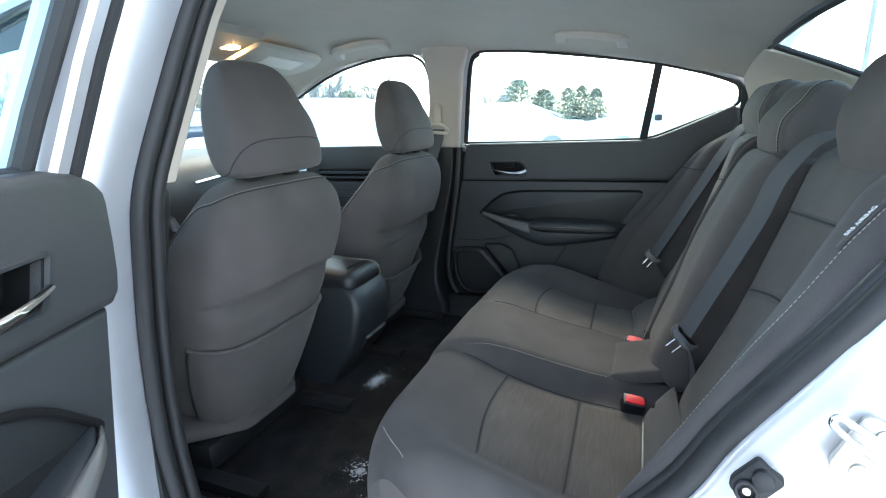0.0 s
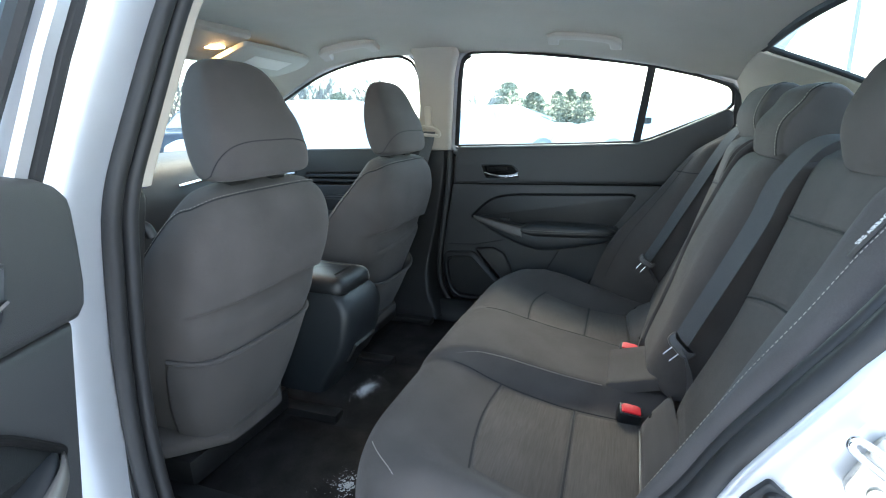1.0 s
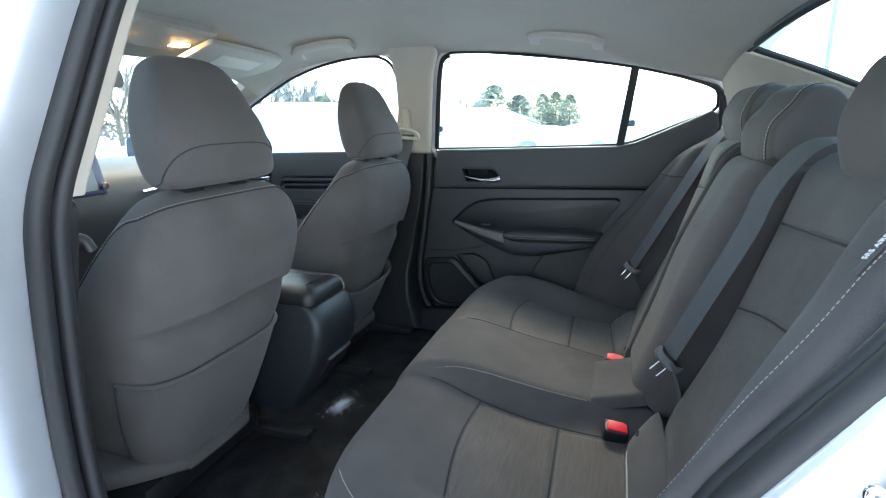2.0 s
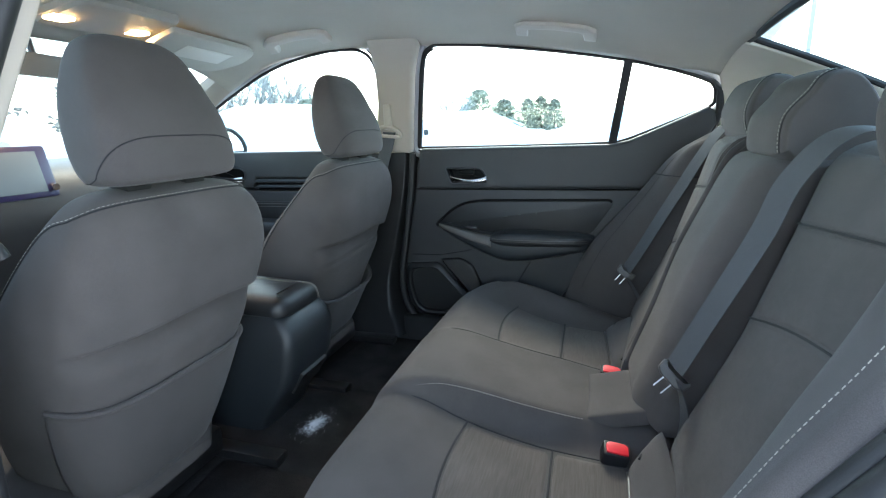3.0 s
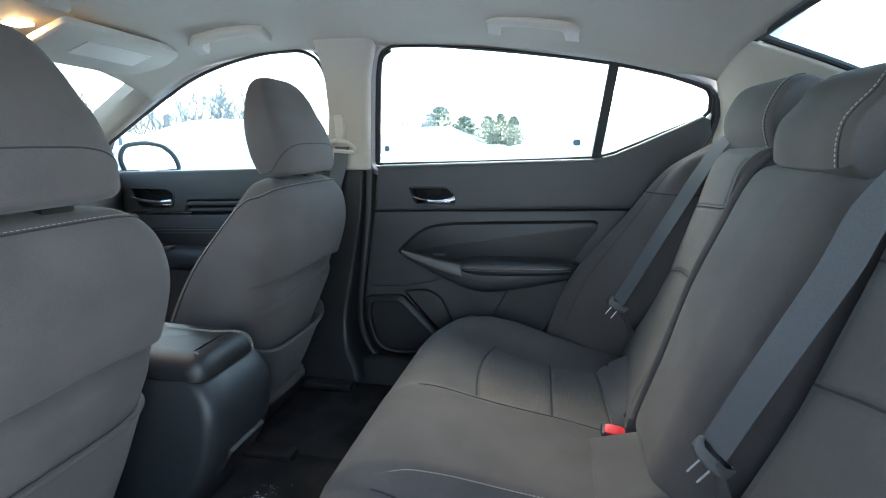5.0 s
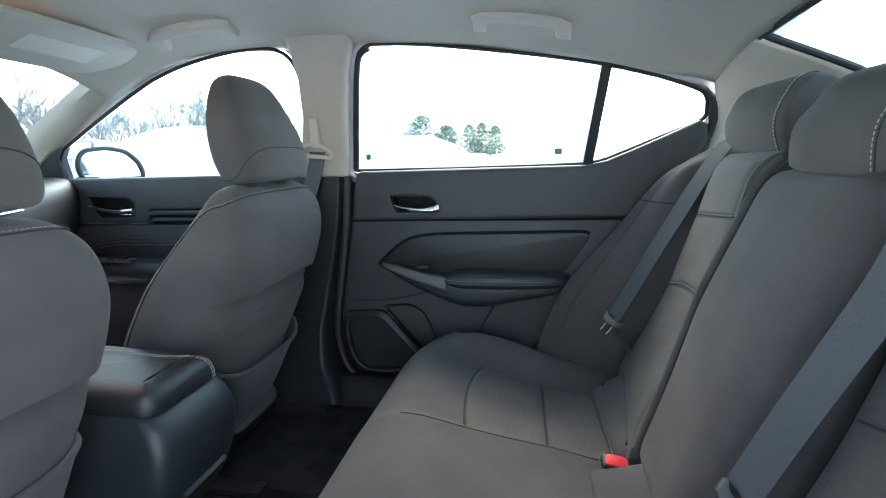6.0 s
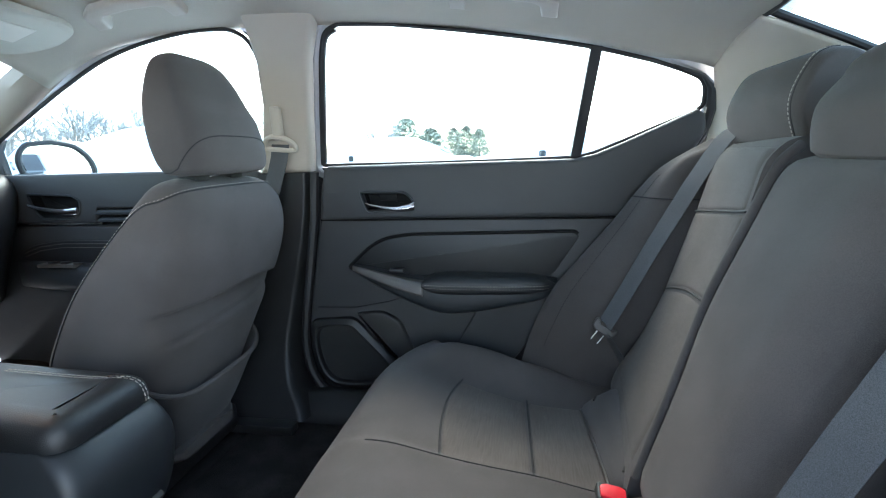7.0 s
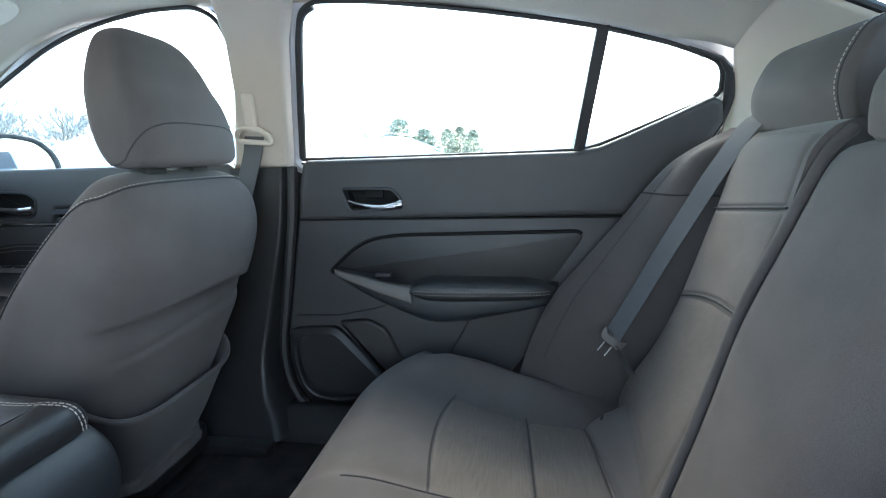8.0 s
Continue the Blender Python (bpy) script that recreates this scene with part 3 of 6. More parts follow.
    bez = rounded([(0.172, 0.932), (0.038, 0.930), (0.012, 0.905), (0.010, 0.872), (0.145, 0.868), (0.155, 0.88)], 0.012, 3)
    if side < 0:
        bez = [(a + 0.022, b) for a, b in bez]
    s.recessed(up, at, -0.03, 0.012, 0.016, inset(bez, 0.007), -0.028, 4)
    top = part("upper_trim", s, SOFT, door, "dark soft-touch upper trim")
    # lower trim behind everything
    s = Shape()
    low = [(0.294, 0.853), (0.312, 0.76), (0.330, 0.66), (0.350, 0.54), (0.352, 0.46), (0.338, 0.39), (0.305, 0.340), (0.25, 0.318), (-0.10, 0.316), (-0.25, 0.44), (-0.36, 0.58), (-0.50, 0.74), (-0.56, 0.857)]
    if side < 0:
        low[:8] = [(0.276, 0.836), (0.257, 0.75), (0.212, 0.55), (0.19, 0.40), (0.16, 0.345), (0.10, 0.320)]
    s.slab(low, at, -0.03, 0.002, 0.010, 3)
    body = part("door_trim", s, SOFT, door, "dark moulded door trim")
    # the vinyl panel, set in a rounded rim
    s = Shape()
    pan = rounded([(0.215, 0.712), (0.150, 0.772), (0.105, 0.797), (0.035, 0.808), (-0.415, 0.815), (-0.428, 0.800), (-0.355, 0.690), (-0.10, 0.640), (0.05, 0.66)], [0.01, 0.03, 0.03, 0.05, 0.015, 0.012, 0.02, 0.02, 0.02], 3)
    s.slab(pan, at, 0.0, 0.005, 0.004, 2)
    part("vinyl_panel", s, VINYL, door, "black grained vinyl insert")
    s = Shape()
    s.tube([at(a, b, 0.006) for a, b in pan[:20]], 0.0050, 8)
    part("panel_rim", s, BLACK_CUP, door, "black sewn rim")
    # armrest: a shell that swells out of the trim
    s = Shape()
    topline = table([-0.37, -0.34, -0.20, -0.02, 0.06, 0.13, 0.20, 0.212], [0.688, 0.692, 0.690, 0.688, 0.698, 0.712, 0.722, 0.718])
    botline = table([-0.37, -0.34, -0.22, -0.12, -0.05, 0.05, 0.14, 0.212], [0.652, 0.636, 0.610, 0.592, 0.592, 0.628, 0.670, 0.710])
    depth = table([-0.37, -0.33, -0.20, -0.05, 0.08, 0.17, 0.212], [0.02, 0.058, 0.072, 0.070, 0.055, 0.032, 0.004])

    def arm(u, v):
        y = lerp(-0.368, 0.212, u)
        t, b, d = topline(y), botline(y), depth(y)
        ang = v * math.pi
        c = abs(math.cos(ang)) ** 0.55 * (1 if math.cos(ang) > 0 else -1)
        return at(y, (t + b) / 2 + (t - b) / 2 * c, -0.004 + d * math.sin(ang) ** 0.6)
    s.grid(arm, 60, 20)
    rest = part("armrest", s, PLASTIC, door, "dark plastic armrest moulding")
    # padded top of the armrest
    s = Shape()

    def pad(u, v):
        y = lerp(-0.362, -0.008, u)
        e = (1 - abs(2 * u - 1) ** 6)
        d = depth(y)
        ang = v * math.pi
        zc, h = topline(y) - 0.018 + 0.006 * u, 0.028 * (0.35 + 0.65 * e) * lerp(0.85, 1.1, u)
        c = abs(math.cos(ang)) ** 0.6 * (1 if math.cos(ang) > 0 else -1)
        return at(y, zc + h * c, -0.004 + (d + 0.008) * math.sin(ang) ** 0.5)
    s.grid(pad, 44, 18)
    cushion = part("armrest_pad", s, VINYL, rest, "black padded vinyl armrest top")
    s = Shape()
    for o in (0.0, -0.008):
        s.dashes([at(y, topline(y) - 0.014 + o + 0.006 * (y + 0.362) / 0.354, depth(y) + 0.0042) for y in [lerp(-0.345, -0.015, i / 24) for i in range(25)]], 0.0007, 0.004, 0.004)
    part("stitching", s, THREAD, cushion)
    # pale sloping fascia in front of the pad
    s = Shape()

    def fascia(u, v):
        y = lerp(0.200, -0.012, u)
        t, b, d = topline(y), botline(y), depth(y)
        z = t - 0.002 - lerp(0.001, lerp(0.014, 0.040, u), v)
        c = max(-1.0, min(1.0, (z - (t + b) / 2) / ((t - b) / 2)))
        ang = math.acos(math.copysign(abs(c) ** (1 / 0.55), c))
        return at(y, z + 0.001, 0.0025 + d * math.sin(ang) ** 0.6)
    s.grid(fascia, 24, 6)
    part("armrest_fascia", s, FASCIA, rest, "grey plastic fascia", solid=0.003)
    s = Shape()
    s.box(at(0.065, 0.712, 0.035), (0.022, 0.040, 0.010), 0.003)
    part("window_switch", s, VINYL, rest, "black window switch")
    s = Shape()
    s.box(at(-0.095, 0.694, 0.036), (0.035, 0.085, 0.010), 0.003)
    part("pull_cup", s, GREY_PLASTIC, rest, "grey lining of the pull cup")
    # inner handle
    s = Shape()
    s.loft([[at(a, b, 0.010) for a, b in bez], [at(a, b, 0.0165) for a, b in inset(bez, 0.003)], [at(a, b, 0.0165) for a, b in inset(bez, 0.006)], [at(a, b, 0.010) for a, b in inset(bez, 0.0085)]], caps=False)
    bezel = part("handle_bezel", s, PLASTIC, door, "dark handle surround")
    # the hollow's shade is deepened by its near-black colour
    s = Shape()
    s.loft([[at(a, b, 0.012) for a, b in inset(bez, 0.0082)], [at(a, b, -0.026) for a, b in inset(bez, 0.012)]], caps=False)
    s.add([at(a, b, -0.025) for a, b in inset(bez, 0.0115)], [tuple(range(len(bez)))])
    part("handle_cup", s, BLACK_CUP, bezel, "hollow behind the lever, coloured dark for its shade")
    s = Shape()
    off = 0.0 if side > 0 else 0.022
    lev = smooth_line([(0.148, 0.897, 0), (0.12, 0.888, 0), (0.07, 0.881, 0), (0.035, 0.884, 0), (0.012, 0.888, 0)], 5)
    rings = []
    for i, p in enumerate(lev):
        k = i / (len(lev) - 1)
        h = lerp(0.003, 0.0105, k)
        rings.append([at(p.x + off, p.y + h * math.sin(2 * math.pi * j / 8), 0.022 + 0.005 * math.cos(2 * math.pi * j / 8)) for j in range(8)])
    s.loft(rings)
    part("handle_lever", s, CHROME, bezel, "chrome pull lever")
    # slider in the hollow's colour, so it sinks into the painted shade
    s = Shape()
    s.box(at(0.088 + off, 0.912, -0.004), (0.012, 0.05, 0.020), 0.004)
    part("lock_slider", s, BLACK_CUP, bezel, "black lock slider")
    # speaker
    s = Shape()
    outline = [(0.345, 0.556), (0.205, 0.566), (0.070, 0.420), (0.10, 0.358), (0.20, 0.338), (0.285, 0.345), (0.325, 0.385), (0.345, 0.455)]
    if side < 0:
        outline = [(a - 0.115, b) for a, b in outline]
    radii = [0.030, 0.022, 0.03, 0.03, 0.03, 0.04, 0.04, 0.03]
    spk = lambda d: rounded(inset(outline, d), radii, 4)
    s.loft([[at(a, b, h) for a, b in spk(d)] for d, h in ((0.0, 0.0), (0.003, 0.014), (0.012, 0.021), (0.018, 0.024), (0.023, 0.021), (0.027, 0.006))])
    ring = part("speaker_frame", s, PLASTIC_LOW, door, "black plastic speaker surround")
    s = Shape()
    s.slab(spk(0.0262), at, 0.003, 0.0075)
    part("speaker_grille", s, GRILLE, ring, "black perforated grille")
    # bottle pocket beside the speaker
    s = Shape()
    if side < 0:
        return door
    s.slab(rounded([(0.205, 0.578), (0.12, 0.586), (0.07, 0.560), (0.02, 0.44), (0.05, 0.38), (0.068, 0.42)], 0.018, 4), at, 0.0, 0.016, 0.010, 4)
    part("pocket", s, PLASTIC_LOW, door, "shiny black door pocket")
    s = Shape()
    s.tube([at(a, b, 0.003) for a, b in ((-0.155, 0.598), (-0.10, 0.50), (-0.06, 0.42))], 0.003, 6)
    s.tube([at(a, b, 0.003) for a, b in ((0.318, 0.590), (0.20, 0.592), (0.10, 0.612), (0.06, 0.625))], 0.0022, 6)
    part("trim_joint", s, RUBBER, door)
    s = Shape()
    s.tube([at(lerp(0.288, -0.552, i / 12), 0.8495, 0.005) for i in range(13)], 0.0036, 6)
    part("trim_joint", s, BLACK_CUP, door, "dark joint under the upper trim")
    # rubber along the front edge
    s = Shape()
    s.tube([at(a, b, 0.006) for a, b in smooth_2([(0.296, 0.985), (0.308, 0.86), (0.322, 0.77), (0.340, 0.66), (0.360, 0.54), (0.363, 0.46), (0.348, 0.385), (0.310, 0.330), (0.25, 0.308), (0.10, 0.304)])], 0.013, 8)
    part("door_seal", s, RUBBER, door, "black rubber edge seal")
    return door


rear_door("door_1", 1, (0.80, 0.31, 0.30), "closed rear car door with dark padded trim")
left_door = rear_door("door_2", -1, (-0.892, 0.332, 0.30), "open rear car door with dark padded trim")
left_door.location.z += 0.055
left_door.rotation_euler = (0, 0, radians(-67))


def front_door(name, side, label):
    door = thing(name, (side * 0.8, 1.0, 0.30), label, "car door", "front doors", "structure")

    def at(a, b, d):
        return (side * (flank(b) - d), a, b)
    s = Shape()
    skin = [(0.40, 0.30), (0.40, 0.99), (1.55, 0.99), (1.50, 0.30)]
    s.slab(skin, at, -0.15, -0.03, 0.004)
    part("outer_skin", s, SILVER, door, "silver painted metal skin")
    win = [(0.448, 0.992), (0.415, 1.10), (0.396, 1.20), (0.392, 1.28), (0.408, 1.325), (0.450, 1.347), (0.55, 1.350), (0.70, 1.332), (0.85, 1.295), (1.05, 1.212), (1.30, 1.098), (1.335, 1.06), (1.335, 0.992)]
    win = rounded(win, [0.012] + [0.08] * (len(win) - 2) + [0.012], 5)
    s = Shape()
    s.tube([at(a, b, -0.018) for a, b in win], 0.0055, 8, closed=True)
    part("window_seal", s, RUBBER, door, "black rubber run round the glass")
    s = Shape()
    s.tube([at(a, b, -0.045) for a, b in inset(win, -0.022)], 0.016, 8, closed=True)
    part("window_frame", s, SILVER, door, "silver window frame")
    s = Shape()
    s.add([at(a, b, -0.032) for a, b in win], [tuple(range(len(win)))])
    pane = part("pane", s, GLASS, door, "tinted drop glass")
    pane.visible_shadow = False
    s = Shape()
    s.slab([(1.335, 0.985), (1.325, 1.07), (1.29, 1.105), (1.48, 1.02), (1.52, 0.985)], at, -0.04, 0.0, 0.004)
    part("mirror_sail", s, PLASTIC, door, "black plastic corner cover")
    s = Shape()
    bez = rounded([(1.248, 0.944), (1.085, 0.938), (1.050, 0.918), (1.058, 0.872), (1.085, 0.858), (1.20, 0.856), (1.225, 0.880)], 0.014, 3)
    s.recessed([(0.455, 0.890), (0.452, 0.985), (0.47, 0.998), (1.50, 0.998), (1.56, 0.955), (1.50, 0.846), (1.02, 0.846), (1.00, 0.890)], at, -0.03, 0.012, 0.010, inset(bez, 0.005), -0.026, 3)
    part("upper_trim", s, SOFT, door, "dark soft-touch upper trim")
    for z0, z1, d in ((0.872, 0.887, 0.012), (0.850, 0.862, 0.010)):
        s = Shape()
        s.slab([(0.456, z0), (0.456, z1), (1.00, z1), (1.02, z0)], at, -0.02, d, 0.004, 3)
        part("accent_strip", s, PLASTIC, door, "satin black accent strip")
    # near-black sheet gives the groove its shade
    s = Shape()
    s.slab([(0.456, 0.840), (0.456, 0.890), (1.01, 0.890), (1.01, 0.840)], at, -0.03, -0.008)
    part("strip_groove", s, BLACK_CUP, door, "groove behind the strips, coloured dark for its shade")
    s = Shape()
    s.slab([(0.49, 0.34), (0.456, 0.838), (1.50, 0.838), (1.48, 0.34)], at, -0.03, 0.004, 0.008, 3)
    part("door_trim", s, SOFT, door, "dark moulded door trim")
    s = Shape()
    pan = rounded([(1.33, 0.735), (1.27, 0.775), (1.16, 0.792), (0.52, 0.792), (0.50, 0.70), (1.1, 0.66)], 0.03, 4)
    s.slab(pan, at, 0.0, 0.009, 0.005, 2)
    part("vinyl_panel", s, VINYL, door, "black grained vinyl insert")
    s = Shape()
    for o in (0.0, -0.012):
        s.tube([at(a, b + o, 0.010) for a, b in ((1.29, 0.752), (1.23, 0.772), (1.15, 0.782), (0.9, 0.783), (0.53, 0.783))], 0.0016, 5)
    part("panel_rim", s, GREY_PLASTIC, door)
    s = Shape()
    dep = table([0.5, 0.7, 1.1, 1.25, 1.33], [0.06, 0.075, 0.07, 0.045, 0.01])
    s.grid(lambda u, v: at(lerp(0.5, 1.33, u), 0.665 + 0.045 * math.cos(v * math.pi) + 0.02 * u, -0.003 + dep(lerp(0.5, 1.33, u)) * math.sin(v * math.pi) ** 0.5), 30, 14)
    rest = part("armrest", s, PLASTIC, door, "dark plastic armrest")
    s = Shape()
    s.box(at(1.13, 0.722, 0.045), (0.035, 0.13, 0.012), 0.004)
    plate = part("switch_plate", s, GREY_PLASTIC, rest, "grey switch plate")
    s = Shape()
    for y in (1.105, 1.15):
        s.box(at(y, 0.730, 0.045), (0.018, 0.026, 0.008), 0.002)
    part("window_switch", s, VINYL, plate, "black window switches")
    s = Shape()
    s.loft([[at(a, b, 0.010) for a, b in bez], [at(a, b, 0.016) for a, b in inset(bez, 0.003)], [at(a, b, 0.016) for a, b in inset(bez, 0.006)], [at(a, b, 0.010) for a, b in inset(bez, 0.0085)]], caps=False)
    bezel = part("handle_bezel", s, PLASTIC, door, "dark handle surround")
    # this hollow too carries its shade in the colour
    s = Shape()
    s.loft([[at(a, b, 0.012) for a, b in inset(bez, 0.0068)], [at(a, b, -0.024) for a, b in inset(bez, 0.010)]], caps=False)
    s.add([at(a, b, -0.023) for a, b in inset(bez, 0.0098)], [tuple(range(len(bez)))])
    part("handle_cup", s, BLACK_CUP, bezel, "hollow behind the lever, coloured dark for its shade")
    s = Shape()
    lev = smooth_line([(1.230, 0.906, 0), (1.20, 0.896, 0), (1.14, 0.886, 0), (1.10, 0.884, 0), (1.062, 0.886, 0)], 5)
    s.loft([[at(p.x, p.y + lerp(0.004, 0.011, i / (len(lev) - 1)) * math.sin(2 * math.pi * j / 8), 0.022 + 0.005 * math.cos(2 * math.pi * j / 8)) for j in range(8)] for i, p in enumerate(lev)])
    part("handle_lever", s, CHROME, bezel, "chrome pull lever")
    return door


front_door("door_3", 1, "closed front car door with dark padded trim")
front_door("door_4", -1, "closed front car door beside the driving seat")


# ---------------------------------------------------------------- front seats
def front_seat(x0, label, hem_z, sag_z, slack):
    seat = thing("front_seat", (x0, 0.6, 0.27), label, "car seat", "front seats")
    rear = table([0.36, 0.385, 0.49, 0.58, 0.70, 0.741, 0.80, 0.86, 0.92, 0.955, 0.978, 0.99], [0.500, 0.487, 0.455, 0.420, 0.368, 0.350, 0.329, 0.316, 0.317, 0.330, 0.350, 0.382])
    front = table([0.36, 0.60, 0.653, 0.767, 0.808, 0.865, 0.909, 0.95, 0.975, 0.99], [0.80, 0.72, 0.69, 0.606, 0.57, 0.515, 0.475, 0.445, 0.432, 0.42])
    half = table([0.36, 0.45, 0.52, 0.60, 0.68, 0.75, 0.82, 0.86, 0.90, 0.94, 0.96, 0.978, 0.986, 0.99], [0.130, 0.165, 0.186, 0.206, 0.222, 0.232, 0.234, 0.230, 0.219, 0.200, 0.182, 0.155, 0.125, 0.09])

    def shell(ang, z, grow=0.0):
        c, s = math.cos(ang), math.sin(ang)
        px = math.copysign(abs(c) ** 0.45, c)
        py = math.copysign(abs(s) ** (0.5 if s < 0 else 0.62), s)
        r, f, h = rear(z), front(z), half(z)
        fold = 0.750 - 0.010 * px * px + 0.003 * math.sin(5 * px)
        soft = max(0, -py) * (1 - 0.6 * abs(px) ** 6)
        r += 0.027 * math.exp(-((z - fold + 0.006) / (0.006 if z > fold - 0.006 else 0.036)) ** 2) * soft
        r += 0.006 * math.exp(-((z - 0.690 - 0.020 * px) / 0.008) ** 2) * soft * max(0.0, slack - 0.006) / 0.02
        mid = (r + f) / 2
        dy = (f - mid) if py > 0 else (mid - r)
        return (x0 + px * (h + grow), mid + py * (dy + grow), z)
    s = Shape()
    zs = [0.36 + (0.99 - 0.36) * (1 - (1 - i / 160) ** 1.3) for i in range(161)]
    s.loft([[shell(2 * math.pi * k / 96, z) for k in range(96)] for z in zs])
    back = part("backrest", s, FABRIC, seat, "charcoal woven cloth backrest", sharp=60)
    # piping with pale stitching round the edge of the rear panel
    way = [(150, 0.55), (150, 0.70), (151, 0.80), (153, 0.87), (160, 0.92), (180, 0.950), (205, 0.963), (235, 0.969), (270, 0.971), (305, 0.969), (335, 0.963), (360, 0.950), (380, 0.92), (387, 0.87), (389, 0.80), (390, 0.70), (390, 0.55)]
    line = [shell(math.radians(p.x * 100), p.y, 0.001) for p in smooth_line([(a / 100, z, 0) for a, z in way], 10)]
    s = Shape()
    s.tube(line, 0.0014, 6)
    part("seam", s, SEAM, back, "dark sewn seam")
    s = Shape()
    s.dashes([Vector(p) + Vector((0, -0.0008, 0.0036)) for p in line], 0.00045, 0.0045, 0.003)
    part("stitching", s, THREAD, back, "pale double stitching")
    # creases and map pocket
    s = Shape()

    def pocket(u, v):
        ang = math.radians(lerp(192, 348, u))
        sag = math.sin(math.pi * u)
        z = lerp(0.385, hem_z - sag_z * sag, v)
        bulge = (slack * sag * v ** 3 + 0.008 * math.sin(math.pi * v)) * (1 - (2 * u - 1) ** 6) + 0.0025
        bulge += 0.10 * slack * math.sin(u * 9 + v * 4) * sag
        return shell(ang, z, bulge)
    s.grid(pocket, 48, 20)
    pk = part("map_pocket", s, FABRIC_SMOOTH, back, "slack cloth map pocket", solid=0.005)
    s = Shape()
    s.tube([pocket(i / 40, 1.0) for i in range(41)], 0.006, 8)
    part("pocket_hem", s, FABRIC_SMOOTH, pk, "rolled elastic hem")
    s = Shape()
    s.tube([pocket(i / 40, 0.87) for i in range(41)], 0.0022, 6)
    part("seam", s, SEAM, pk, "dark sewn seam under the hem")
    # posts
    for k in (-1, 1):
        s = Shape()
        s.box((x0 + k * 0.062, 0.386, 0.996), (0.050, 0.040, 0.030), 0.008)
        part("post_sleeve", s, PLASTIC_LOW, seat, "black plastic sleeve")
        s = Shape()
        s.tube([(x0 + k * 0.062, 0.392, 0.97), (x0 + k * 0.062, 0.396, 1.02)], 0.006, 10)
        part("post", s, CHROME, seat, "steel post")
    # head restraint
    hz = [0.995, 1.000, 1.012, 1.034, 1.058, 1.087, 1.116, 1.144, 1.173, 1.197, 1.216, 1.228, 1.236, 1.239]
    hh = [0.108, 0.132, 0.142, 0.144, 0.143, 0.140, 0.135, 0.127, 0.117, 0.106, 0.094, 0.078, 0.054, 0.024]
    hr = [0.346, 0.326, 0.317, 0.314, 0.316, 0.322, 0.331, 0.346, 0.358, 0.370, 0.382, 0.393, 0.404, 0.415]
    hf = [0.400, 0.412, 0.421, 0.432, 0.440, 0.446, 0.450, 0.451, 0.449, 0.446, 0.441, 0.435, 0.430, 0.424]
    th, tr, tf = table(hz, hh), table(hz, hr), table(hz, hf)

    def head(ang, z, grow=0.0):
        c, q = math.cos(ang), math.sin(ang)
        px, py = math.copysign(abs(c) ** 0.5, c), math.copysign(abs(q) ** 0.5, q)
        m, d = (tr(z) + tf(z)) / 2, (tf(z) - tr(z)) / 2
        return (x0 + px * (th(z) + grow), m + py * (d + grow), z)
    s = Shape()
    fine = [lerp(hz[i], hz[i + 1], k / 3) for i in range(len(hz) - 1) for k in range(3)] + [hz[-1]]
    s.loft([[head(2 * math.pi * k / 56, z) for k in range(56)] for z in fine])
    hd = part("head_restraint", s, FABRIC_SMOOTH, seat, "charcoal cloth head restraint", sharp=60)
    s = Shape()
    pts = []
    for i in range(61):
        a = math.radians(lerp(130, 410, i / 60))
        back_ness = max(0.0, -math.sin(a))
        pts.append(head(a, 1.003 + 0.070 * back_ness ** 0.6, -0.0002))
    s.tube(pts, 0.0014, 6)
    part("seam", s, SEAM, hd, "dark sewn seam")
    # cushion and its base
    s = Shape()
    cx = table([0.47, 0.54, 0.62, 0.80, 0.90, 0.94], [0.10, 0.18, 0.24, 0.25, 0.235, 0.19])
    cz = table([0.47, 0.52, 0.70, 0.82, 0.90, 0.94], [0.39, 0.41, 0.42, 0.43, 0.42, 0.39])
    rings = []
    for i in range(21):
        y = lerp(0.47, 0.94, i / 20)
        rings.append([(x0 + cx(y) * math.copysign(abs(math.cos(a)) ** 0.5, math.cos(a)), y, lerp(0.36, cz(y), 0.5 + 0.5 * math.copysign(abs(math.sin(a)) ** 0.5, math.sin(a)))) for a in [2 * math.pi * k / 28 for k in range(28)]])
    s.loft(rings)
    part("cushion", s, FABRIC, seat, "charcoal cloth cushion")
    s = Shape()
    s.box((x0, 0.74, 0.325), (0.36, 0.46, 0.07), 0.015)
    part("seat_base", s, PLASTIC_LOW, seat, "black plastic seat base")
    for k in (-1, 1):
        s = Shape()
        s.box((x0 + k * 0.19, 0.70, 0.283), (0.045, 0.70, 0.026), 0.006)
        part("seat_rail", s, PLASTIC_LOW, seat, "dark steel seat rail")
    return seat


front_seat(0.362, "charcoal cloth front passenger seat with sagging map pocket", 0.606, 0.062, 0.026)
front_seat(-0.368, "charcoal cloth driving seat with flat map pocket", 0.636, 0.018, 0.006)


# ---------------------------------------------------------------- rear bench
MID_P = [(0.040, 0.25), (0.066, 0.34), (0.084, 0.42), (0.081, 0.480), (0.055, 0.524), (0.008, 0.549), (-0.05, 0.549), (-0.13, 0.527), (-0.25, 0.489), (-0.37, 0.462), (-0.45, 0.452), (-0.54, 0.450)]
OUT_P = [(0.040, 0.25), (0.066, 0.34), (0.084, 0.41), (0.082, 0.468), (0.058, 0.508), (0.015, 0.524), (-0.04, 0.513), (-0.115, 0.480), (-0.20, 0.449), (-0.30, 0.424), (-0.43, 0.414), (-0.54, 0.410)]
_t = [i / 11 for i in range(12)]
mid_y, mid_z = table(_t, [p[0] for p in MID_P]), table(_t, [p[1] for p in MID_P])
